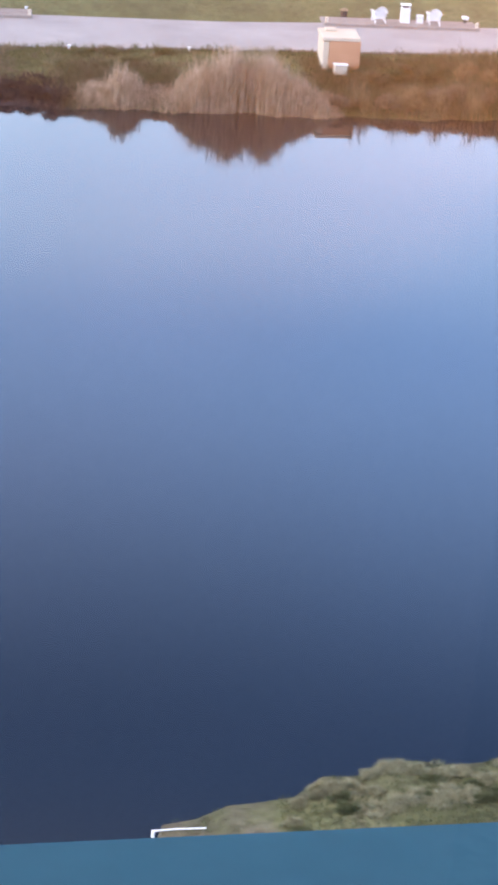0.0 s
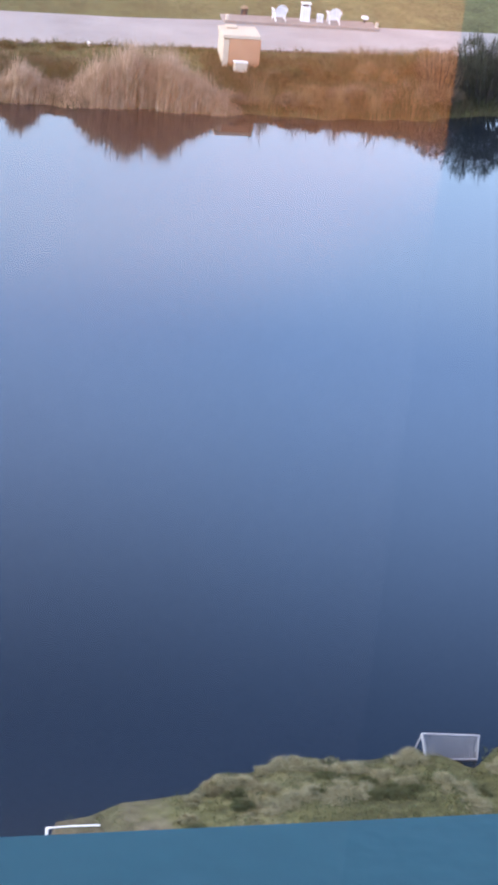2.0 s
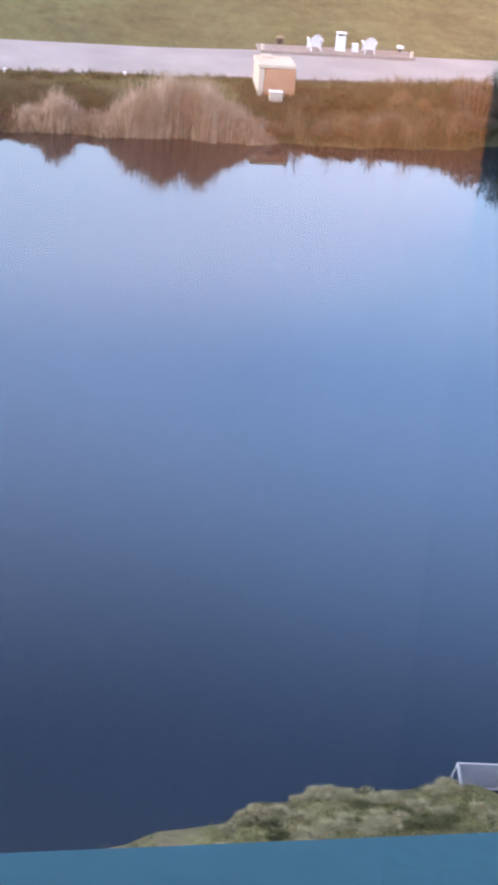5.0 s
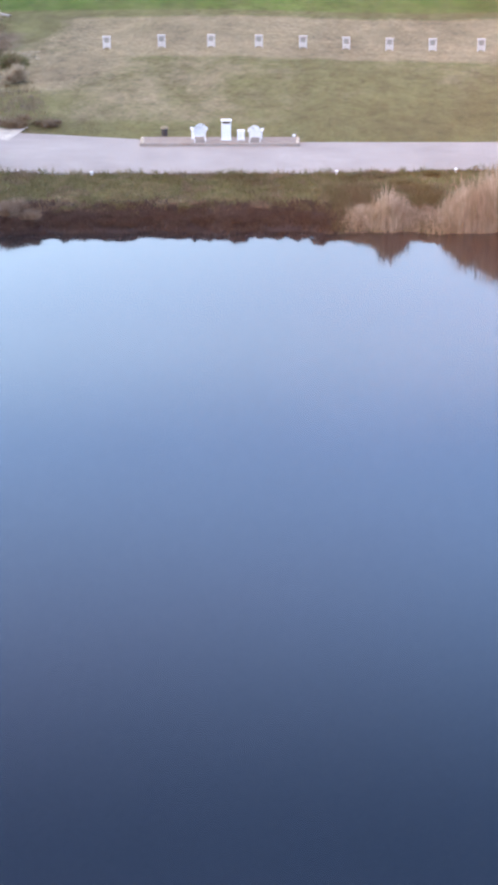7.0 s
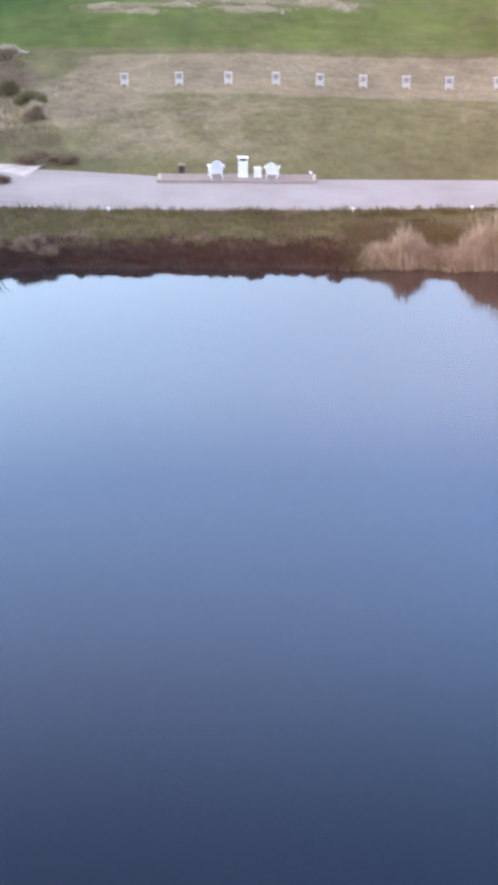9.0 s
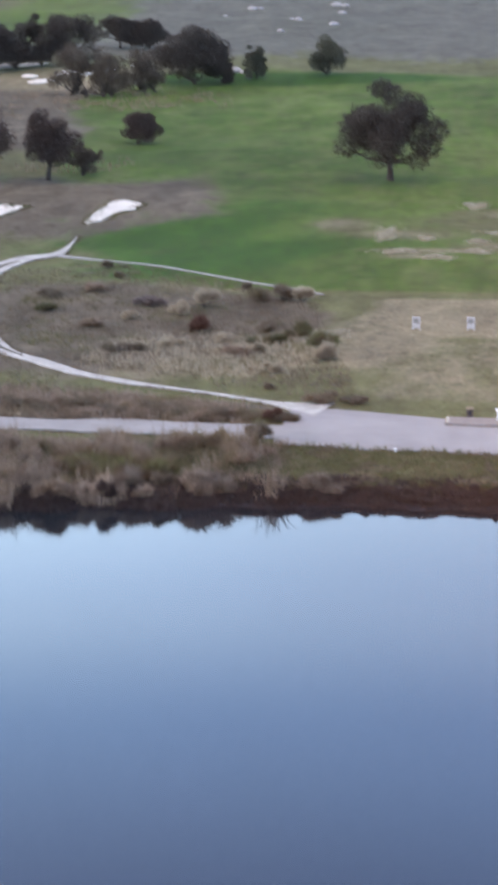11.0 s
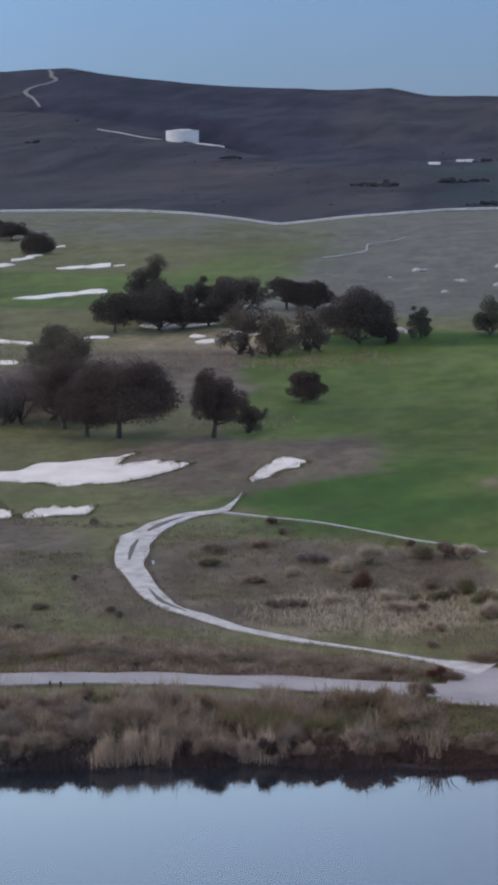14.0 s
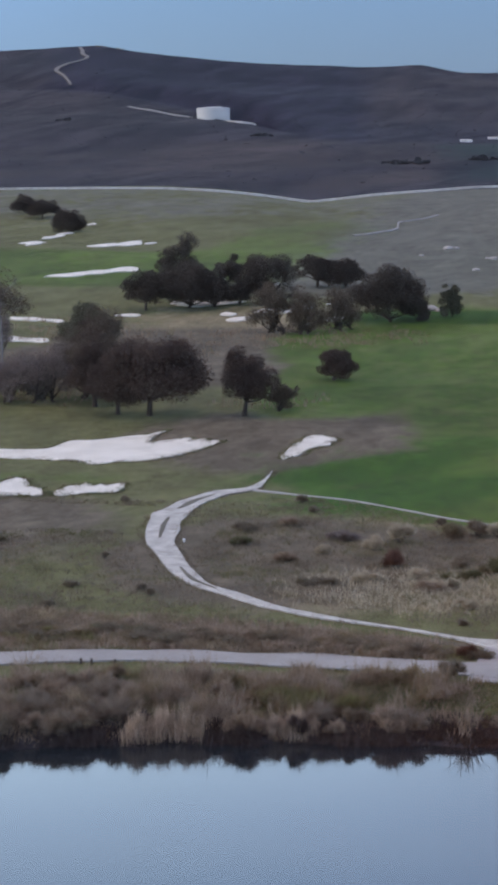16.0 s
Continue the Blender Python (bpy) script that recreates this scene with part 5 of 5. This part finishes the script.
for i, (x, off, h, w, mat) in enumerate(((24.2, 2.6, 1.5, 2.2, M_GOLD), (23.0, 1.4, 1.2, 2.4, M_DRY), (22.9, 3.6, 1.3, 2.2, M_GOLD), (21.6, 0.8, 0.9, 2.0, M_DRY), (21.3, 2.8, 1.1, 2.4, M_BRUSH), (20.0, 1.2, 0.8, 2.2, M_DRY), (19.4, 3.4, 0.8, 2.2, M_GOLD), (18.4, 1.0, 0.7, 2.0, M_BRUSH), (17.3, 2.8, 0.7, 2.2, M_GOLD), (17.0, 0.7, 0.6, 1.8, M_DRY), (24.3, 0.7, 1.1, 2.0, M_DRY), (20.4, 4.6, 0.7, 2.0, M_GOLD), (23.9, 4.6, 1.0, 2.2, M_BRUSH), (15.2, 0.6, 0.6, 1.6, M_DRY), (18.6, 4.8, 0.5, 1.8, M_GOLD))):
    shrub(x, float(far_shore(x)) + off, h, w, mat, 1900 + i, "rounded golden brown bush on the pond bank", leaves=1100, size=0.07)
blades("shore_stems", reed_bed(240, 15.5, 23.5, 0.05, 0.6, 29, lambda x: 0.6 + 0.4 * np.sin(x * 3.7)), M_BRUSH, 1.3, 0.022, 0.4, 4, 30, "thin bare stems leaning over the waterline", "reeds", 0.15)
shrub(-13.15, 89.5, 1.1, 1.4, M_HEATH, 95, "brown brush mound beside the lane", leaves=900, size=0.09)
shrub(-12.95, 92.9, 0.85, 1.1, M_RUST, 96, "dark brush at the track's corner", leaves=800, size=0.09)
shrub(-11.2, 97.0, 0.7, 2.2, M_DRY, 97, "dark brush at the track's corner", leaves=700, size=0.09)
shrub(-9.6, 97.2, 0.45, 1.5, M_HEATH, 98, "dark brush at the track's corner", leaves=500, size=0.09)
for i in range(40):
    x, y = rs.uniform(-56, -10), rs.uniform(97.3, 134)
    if float(off_track(x, y)) < 0.5 or float(off_track(x + 0.8, y)) < 0.5 or float(off_track(x - 0.8, y)) < 0.5:
        continue
    shrub(x, y, rs.uniform(0.4, 0.8), rs.uniform(0.6, 1.3), M_HEATH, 400 + i, "low dry heather bush on the heath", leaves=520, size=0.07)

TAN_BUSH, DRY_BUSH = "fluffy pale tan bush inside the gravel loop", "dry olive-brown bush on the heath"
# brush band between the lane and the gravel loop, and the taller bushes inside the loop
for i in range(62):
    x = -47 + 34.6 * (i + rs.rand()) / 62
    y = 92.9 + rs.rand() * 2.3 * float(np.interp(x, (-47, -25, -13), (1.6, 1.0, 0.35))) + float(np.interp(x, (-47, -30), (-3.5, 0)))
    shrub(x, y, rs.uniform(0.35, 0.65), rs.uniform(1.3, 2.6), (M_BANK, M_DRY, M_HEATH)[i % 3], 1500 + i, "rounded dry brown bush beside the lane", leaves=720, size=0.07)
for i, (x, y, h, w, mat, label) in enumerate((
        (-20.9, 120.6, 1.5, 1.9, M_PALE, TAN_BUSH), (-22.0, 118.4, 0.9, 1.5, M_PALE, TAN_BUSH), (-19.9, 113.8, 1.2, 1.6, M_RUST, "dark red-brown bush on the heath"),
        (-15.3, 122.8, 1.4, 1.6, M_PALE, TAN_BUSH), (-16.6, 123.2, 1.2, 1.7, M_HEATH, DRY_BUSH), (-18.2, 122.8, 1.1, 2.2, M_HEATH, DRY_BUSH), (-24.3, 120.6, 0.7, 2.2, M_MAUVE, "low dark mauve bush on the heath"),
        (-14.4, 103.4, 0.7, 1.5, M_PALE, TAN_BUSH), (-14.3, 112.6, 1.0, 2.0, M_GOLD, DRY_BUSH), (-15.3, 110.6, 0.8, 1.7, M_GOLD, DRY_BUSH), (-12.4, 108.6, 1.2, 2.2, M_VERGE, DRY_BUSH), (-12.1, 106.6, 1.0, 1.8, M_PALE, TAN_BUSH),
        (-24.6, 116.4, 0.6, 1.4, M_PALE, TAN_BUSH), (-26.4, 113.8, 0.6, 2.0, M_BANK, DRY_BUSH), (-29.8, 117.4, 0.7, 2.0, M_GOLD, DRY_BUSH), (-30.6, 121.5, 0.6, 1.8, M_HEATH, DRY_BUSH), (-28.4, 123.6, 0.6, 1.8, M_BANK, DRY_BUSH),
        (-18.0, 110.6, 0.6, 1.9, M_PALE, TAN_BUSH), (-20.8, 109.0, 0.6, 1.8, M_PALE, TAN_BUSH), (-17.0, 107.2, 0.6, 1.8, M_BANK, DRY_BUSH), (-22.6, 107.4, 0.5, 1.6, M_HEATH, DRY_BUSH), (-16.2, 114.4, 0.6, 1.8, M_HEATH, DRY_BUSH))):
    shrub(x, y, h, w, mat, 1700 + i, label, leaves=1300, size=0.075)


def in_band(x, y):
    """The strip of rough brush between the lane and the gravel loop."""
    top = np.interp(x, (-52, -36, -25, -20, -15, -13), (99, 98.6, 98.2, 97.4, 96.2, 94.5))
    low = np.interp(x, (-52, -40, -33, -28, -23, -13), (81.4, 87.5, 90.2, 91.6, 92.1, 92.2))
    return (y > low) * smooth(0.0, 1.2, top - y + 0.5 * wave(x, y, 0.9, 0.2))


blades("lane_brush", scatter(16000, -54, -12.6, 86, 99.5, lambda x, y: in_band(x, y) * (0.55 + 0.45 * smooth(-0.3, 0.5, wave(x, y, 1.3, 2.2))), 111), M_BANK, 0.42, 0.035, 1.1, 6, 112, "shaggy brown brush between the lane and the track", "brush", 0.22)


def stub_post(x, y):
    c = empty("wooden_post", x, y, float(height(x, y)))
    tagged(c, "short dark wooden post at the lane's edge", "post", "dark posts by the lane")
    v, f = tube([(0, 0, -0.1), (0, 0, 0.24), (0, 0, 0.28)], [0.06, 0.055, 0.04], 8)
    mesh_object("shaft", v, f, M_BARK, c)


for x in (-30.1, -29.6, -28.5):
    stub_post(x, 88.75 - 0.09 * max(0, -x - 26))
strip("track_grass", [(-34.9, 117.6), (-35.7, 121.0), (-36.2, 124.0)], (0.15, 0.35, 0.15), M_STRIP, 0.1, 0.5, "dark grass strip between wheel ruts", "grass", 4)
strip("track_grass", [(-36.6, 127.6), (-36.5, 131.4), (-35.9, 134.2)], (0.2, 0.6, 0.15), M_STRIP, 0.1, 0.5, "dark grass strip between wheel ruts", "grass", 5)
strip("track_grass", [(-31.6, 110.4), (-29.9, 107.1), (-28.0, 104.8)], (0.1, 0.3, 0.1), M_STRIP, 0.1, 0.5, "dark grass strip between wheel ruts", "grass", 6)
# ---------------------------------------------------------------- trees
OAK, BROWN, GREY = "dark evergreen oak with a broad crown on the grass", "brown-leaved oak with a broad low crown", "thin grey-green tree with an open crown"
FAR_TREES = (
    (-77.1, 255, 5.4, 5.4, M_OAK, OAK), (-72.0, 257.5, 6.6, 9.6, M_OAK, OAK), (-69.0, 259, 5.6, 5.2, M_OAK, OAK), (-74.0, 286, 4.4, 4.2, M_OAK, OAK), (-63.7, 264, 8.3, 7.8, M_OAK, OAK), (-66.4, 262, 3.6, 3.8, M_OAK, OAK),
    (-60.6, 283, 5.2, 6.0, M_OAK, OAK), (-56.4, 283, 4.4, 6.4, M_OAK, OAK), (-43.9, 247, 7.2, 9.4, M_OAK, OAK), (-40.8, 248, 3.6, 3.4, M_OAK, OAK), (-37.1, 251, 4.0, 3.2, M_WILLOW, GREY), (-29.0, 254, 5.0, 4.8, M_WILLOW, GREY),
)
TREES = FAR_TREES + (
    (-50.4, 167.4, 7.3, 9.4, M_OAKBROWN, BROWN), (-53.6, 168.6, 5.8, 5.0, M_OAKBROWN, BROWN), (-57.2, 173.3, 6.4, 4.6, M_OAKBROWN, BROWN), (-58.6, 178, 9.0, 7.2, M_TWIG, GREY), (-62.2, 175, 5.2, 4.6, M_MAUVE, GREY),
    (-42.0, 166.9, 6.1, 4.8, M_OAKBROWN, BROWN), (-40.3, 195.4, 3.4, 4.2, M_OAKBROWN, BROWN), (-39.7, 171.2, 3.0, 2.6, M_TWIG, BROWN),
    (-55.9, 235, 6.2, 5.2, M_TWIG, BROWN), (-51.8, 235, 6.0, 5.6, M_TWIG, BROWN), (-48.6, 240, 5.0, 5.6, M_TWIG, GREY),
    (-127.3, 373, 4.8, 6.4, M_OAK, OAK), (-142.0, 399, 4.2, 7.0, M_OAK, OAK), (-149.5, 410, 4.2, 6.0, M_OAK, OAK), (-65.8, 190, 4.6, 3.4, M_MAUVE, GREY), (-72.0, 215, 5.2, 6.6, M_WILLOW, GREY), (-68.6, 207, 4.2, 5.2, M_OAKBROWN, BROWN),
    (-76.5, 200, 7.0, 4.2, M_MAUVE, GREY), (-14.4, 174.6, 8.2, 8.6, M_OAK, OAK), (4.6, 206, 8.5, 9.0, M_OAK, OAK), (-75.9, 268, 8.9, 6.6, M_OAK, OAK),
)
BUSHY = (M_MAUVE, M_TWIG)
for i, (x, y, tall, wide, mat, label) in enumerate(TREES):
    tree(x, y, tall, wide, mat, 40 + i, label, "oak_tree" if mat in (M_OAK, M_OAKBROWN) else "tree", leaves=int((3000 if mat in BUSHY else 6000) * wide * (1.0 if y < 200 else 0.6)), size=(0.042 if y < 200 else 0.062) + 0.004 * wide, trunk=0.028 * tall + 0.04, lift=0.05 if mat in BUSHY or y > 245 and i % 3 or wide < 4.3 else 0.17, stems=3 if mat in BUSHY else 1)

tree(-72.4, 190.5, 11.0, 5.6, M_TWIG, 140, "tall pale-trunked tree with a sparse dark top", "tree", leaves=5200, size=0.085, trunk=0.13, lift=0.58, stems=3, bark=M_PALEBARK)
for i, (x, y, h, w) in enumerate(((-65.3, 174.4, 4.4, 4.6), (-68.2, 176, 4.2, 4.8), (-66.8, 182, 4.0, 5.4), (-71.0, 180, 4.4, 5.0))):
    tree(x, y, h, w, M_MAUVE, 150 + i, "leafless mauve thicket of bare twigs", "tree", leaves=6500, size=0.075, trunk=0.08, lift=0.04, stems=3)

# ---------------------------------------------------------------- the hills
def water_tank(x, y, r, h):
    z = float(height(x, y)) - 0.6
    c = empty("water_tank", x, y, z)
    tagged(c, "squat white cylindrical water tank on the hillside", "tank")
    v, f = tube([(0, 0, 0), (0, 0, h * 0.5), (0, 0, h)], [r, r, r], 40)
    mesh_object("shell", v, f, M_STEEL, c)
    v, f = tube([(0, 0, h - 0.01), (0, 0, h + 0.25), (0, 0, h + 0.9)], [r * 1.01, r * 1.01, r * 0.1], 40)
    roof = tagged(mesh_object("roof", v, f, M_STEEL, c), "shallow cone roof")
    part("hatch", box_mesh((1.6, 1.6, 0.9), (4.2, -3.0, h + 0.55), (0, 0, 0), 0.1), M_STEEL, roof, "small raised roof hatch")
    return c


water_tank(-278.5, 1047, 8.5, 6.1)
strip("tank_track", [(-336, 1086), (-320, 1072), (-306, 1056), (-290, 1046)], (0.7, 1.4, 1.8, 2.4), M_LANE, 0.5, 6, "pale access track to the water tank")
patch("tank_yard", [(-270, 1036), (-258, 1010), (-250, 992), (-246, 998), (-252, 1020), (-262, 1040)], M_GRAVEL, 0.4, 4, 0.6, label="bare ground beside the tank", category="ground")
strip("ridge_trail", [(-437, 1288), (-459, 1337), (-479, 1381), (-485.5, 1426), (-490, 1482), (-506, 1520), (-518, 1557), (-531, 1588)], (1.6, 2.2, 3, 2.2, 3, 2.4), M_TRAIL, 0.6, 10, "pale trail zigzagging up to the ridge")
M_ROCK = material("pale_rock", (0.28, 0.265, 0.25), (0.44, 0.42, 0.4), 1.0, 6, 0.95, 0.3)


def boulder(x, y, r, seed):
    rs = np.random.RandomState(seed)
    bm = bmesh.new()
    bmesh.ops.create_icosphere(bm, subdivisions=2, radius=r)
    for v in bm.verts:
        v.co *= 1 + 0.25 * noise.noise(v.co / r * 1.3 + Vector((seed, 0, 0)))
        v.co.z *= 0.5
    c = part("boulder", bm, M_ROCK)
    c.matrix_basis = pose(x, y, float(height(x, y)) + r * 0.1, 0, 0, rs.uniform(0, 360))
    return tagged(c, "pale weathered boulder on the grey heath", "rock", "boulders on the heath")


for i, (x, y, r) in enumerate(((-41.7, 306, 0.6), (-40.9, 321, 0.7), (-42, 322, 0.45), (-51, 341, 0.9), (-49.8, 342, 0.5), (-53.6, 329.5, 0.4), (-38.2, 350, 1.0), (-36.6, 349, 0.7), (-35.8, 336, 0.7), (-34.8, 315, 0.8), (-68.2, 190.6, 0.6), (-40.6, 256.8, 1.0), (-42, 259, 0.8), (-39.2, 256, 0.7))):
    boulder(x, y, r, i)
def thicket(x, y, tall, wide, mat, seed):
    """A low irregular grove seen far off: short stems under a ragged mass of leaves."""
    rs = np.random.RandomState(seed)
    base = empty("thicket", x, y, float(height(x, y)) - 0.3, rs.uniform(-15, 15))
    tagged(base, "dark low thicket at the foot of the hill", "bush")
    lobes, verts, faces = [], [], []
    for _ in range(14):
        u = rs.uniform(-1, 1)
        r = tall * rs.uniform(0.22, 0.5) * (1.1 - 0.6 * abs(u))
        lobes.append((u * wide * 0.5, rs.uniform(-0.3, 0.3) * wide, r * 0.7 + rs.rand() * tall * 0.3 * (1 - abs(u)), r, 0.9))
        v, f = tube([(*lobes[-1][:2], -0.3), lobes[-1][:3]], [0.12, 0.06], 4)
        o = len(verts)
        verts += v
        faces += [tuple(k + o for k in g) for g in f]
    mesh_object("stems", verts, faces, M_BARK, base)
    lv, lf = leaf_cloud(lobes, 1800, 0.32, seed)
    mesh_object("foliage", lv, lf, mat, base)


for i, (x, y, h, w, mat) in enumerate(((-111.4, 669, 4.0, 13, M_SCRUB), (-117, 676, 2.4, 12, M_SCRUB), (-93, 696, 3.4, 12, M_SCRUB), (-102, 884, 3.0, 16, M_SCRUB), (-92, 890, 3.0, 16, M_SCRUB), (-63, 556, 2.4, 14, M_SCRUB), (-54, 556, 2.6, 12, M_SCRUB), (-198, 819, 3.0, 9, M_SCRUB), (-318, 934, 2.6, 14, M_SCRUB), (-84, 700, 2.6, 9, M_SCRUB))):
    thicket(x, y, 0.65 * h, w, mat, 800 + i)

for i, (x, y, h, w, mat) in enumerate(((-519, 1590, 1.5, 17, M_MAUVE), (-502, 1592, 1.2, 13, M_MAUVE), (-284, 1029, 1.0, 9, M_SCRUB), (-271, 1024, 1.2, 8, M_SCRUB), (-259, 1040, 1.6, 10, M_SCRUB), (-247, 1028, 1.1, 9, M_SCRUB))):
    thicket(x, y, h, w, mat, 840 + i)


def far_shed(x, y, w, d, h):
    c = empty("farm_shed", x, y, float(height(x, y)) - 0.5)
    tagged(c, "low white farm building at the foot of the hill", "building", "far farm buildings")
    part("wall", box_mesh((w, d, h), (0, 0, h / 2), (0, 0, 0), 0.05), M_WHITE, c)
    for s in (-1, 1):
        part("roof", box_mesh((w + 0.4, d * 0.56, 0.12), (0, s * d * 0.26, h + 0.35), (-s * 14, 0, 0), 0.05), M_STEEL, c)
    return c


for x, y, w in ((-122, 864, 4.6), (-114.5, 889, 3.2), (-110.4, 887, 3.2)):
    far_shed(x, y, w, 3, 0.9)

rs = np.random.RandomState(33)
N = 2600
lob = []
for _ in range(N):
    y = 570 + 1030 * rs.rand() ** 0.8
    x = -y * math.tan(radians(rs.uniform(-8, 26)))
    r = rs.uniform(0.3, 0.8) * (1 + (y - 600) / 1500)
    lob.append((x, y, float(height(x, y)), r, 0.4))
lv, lf = leaf_cloud(lob, N * 12, 0.3, 3)
tagged(mesh_object("hill_scrub", lv, lf, M_SCRUB), "dark low scrub scattered over the hillside", "scrub", kind="stuff")

# ---------------------------------------------------------------- small things at the near shore
def net_frame():
    """A low tube frame, leaning back on two struts, strung with grey net; it stands in the shallows."""
    c = empty("net_frame", 12.48, 36.1, 0.0)
    tagged(c, "pale tubular frame with grey netting in the shallows", "net frame")
    corners = [(-0.7, 0.14, 0.6), (0.57, 0.12, 0.55), (0.57, 0.0, 0.02), (-0.57, 0.0, 0.02)]
    for i in range(4):
        r = 0.034 if i == 3 else 0.02
        v, f = tube([corners[i], corners[(i + 1) % 4]], [r, r], 8)
        mesh_object("rail", v, f, M_NETRAIL, c)
    for i, back in ((0, (-0.82, 0.5, -0.5)), (1, (0.66, 0.5, -0.5))):
        v, f = tube([corners[i], back], [0.018, 0.018], 8)
        mesh_object("strut", v, f, M_NETRAIL, c)
    for i in (2, 3):
        v, f = tube([corners[i], (corners[i][0], 0.0, -0.6)], [0.02, 0.02], 8)
        mesh_object("leg", v, f, M_NETRAIL, c)
    verts, faces, n = [], [], 20

    def at(u, w):
        p = (Vector(corners[0]).lerp(Vector(corners[1]), u)).lerp(Vector(corners[3]).lerp(Vector(corners[2]), u), w)
        return p + Vector((0, 0.1 * math.sin(u * math.pi) * math.sin(w * math.pi), 0))
    for k in range(n + 1):
        for line in ([at(k / n, j / 8) for j in range(9)], [at(j / 8, k / n) for j in range(9)]):
            v, f = tube(line, [0.006] * 9, 3)
            o = len(verts)
            verts += v
            faces += [tuple(i + o for i in g) for g in f]
    mesh_object("net", verts, faces, M_NET, c)
    return c


M_NETRAIL = material("grey_tube", (0.3, 0.3, 0.33), (0.42, 0.42, 0.45), 5, 40, 0.6, 0.0)
M_NET = material("grey_net", (0.24, 0.24, 0.26), (0.34, 0.34, 0.36), 5, 40, 0.8, 0.0)
net_frame()
pipe = empty("shore_pipe", 3.58, 33.62, 0.0)
tagged(pipe, "white plastic pipe with a bent end on the shore", "pipe")
v, f = tube([(0, 0, 0.2), (0.5, 0.01, 0.23), (1.05, -0.03, 0.27)], [0.02, 0.018, 0.018], 8)
mesh_object("tube", v, f, M_WHITE, pipe)
v, f = tube([(0.06, 0, 0.2), (0, 0, 0.19), (0, -0.03, 0.12), (0, -0.06, -0.2)], [0.035, 0.035, 0.035, 0.035], 8)
mesh_object("elbow", v, f, M_WHITE, pipe)

# ---------------------------------------------------------------- the room and window from which the pond is seen
ledge = empty("window_ledge", 0, 0, 0, 3.0)
tagged(ledge, "teal metal ledge below the window of the building", "ledge", kind="structure")
part("cap", box_mesh((8, 0.30, 0.05), (0, 0.588, 24.432), (0, 0, 0), 0.012), M_LEDGE, ledge)
part("apron", box_mesh((8, 0.2, 1.0), (0, 0.56, 23.9), (0, 0, 0), 0.0), M_LEDGE, ledge)
tower = empty("building_wall", 0, 0, 0, 3.0)
tagged(tower, "plain building wall below and behind the window", "building", kind="structure")
part("block", box_mesh((8, 10, 22.4), (0, -4.45, 12.2), (0, 0, 0), 0.0), M_WALL, tower)
# Unseen room, kept dark so that the pane mirrors little of it.
room = empty("dark_room", 0, 0, 0, 3.0)
tagged(room, "dim room with dark walls behind the window", "room", kind="structure")
part("side_wall", box_mesh((0.2, 4.4, 2.9), (-2.6, -1.75, 24.85), (0, 0, 0), 0.0), M_ROOM, room)
part("side_wall", box_mesh((0.2, 4.4, 2.9), (2.6, -1.75, 24.85), (0, 0, 0), 0.0), M_ROOM, room)
part("back_wall", box_mesh((5.4, 0.2, 2.9), (0, -4.05, 24.85), (0, 0, 0), 0.0), M_ROOM, room)
part("room_floor", box_mesh((5.4, 4.4, 0.06), (0, -1.75, 23.43), (0, 0, 0), 0.0), M_ROOM, room)
part("room_ceiling", box_mesh((5.4, 4.6, 0.2), (0, -1.85, 26.4), (0, 0, 0), 0.0), M_ROOM, room)
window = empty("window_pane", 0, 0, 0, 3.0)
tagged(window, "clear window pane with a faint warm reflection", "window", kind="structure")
pane = part("pane", box_mesh((5.0, 0.004, 2.6), (0, 0.30, 24.95), (0, 0, 0), 0.0), M_GLASS, window)
pane.visible_shadow = False
# Unseen partition, added so the pane mirrors a warm patch and a faint veil.
partition = empty("reflected_partition", 0.088, -1.5, 23.46, 3.0)
tagged(partition, "unseen brown partition added for its warm reflection in the window pane", "wall", kind="structure")
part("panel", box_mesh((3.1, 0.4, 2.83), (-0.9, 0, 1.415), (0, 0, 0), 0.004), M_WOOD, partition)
# Added spot without a known fixture; makes the warm patch on the partition.
spot = new("pane_glow_spot", bpy.data.lights.new("pane_glow_spot", "SPOT"))
spot.data.energy, spot.data.color, spot.data.spot_size, spot.data.spot_blend, spot.data.shadow_soft_size = GLOW_SPOT, (1.0, 0.40, 0.105), radians(40), 1.0, 0.03
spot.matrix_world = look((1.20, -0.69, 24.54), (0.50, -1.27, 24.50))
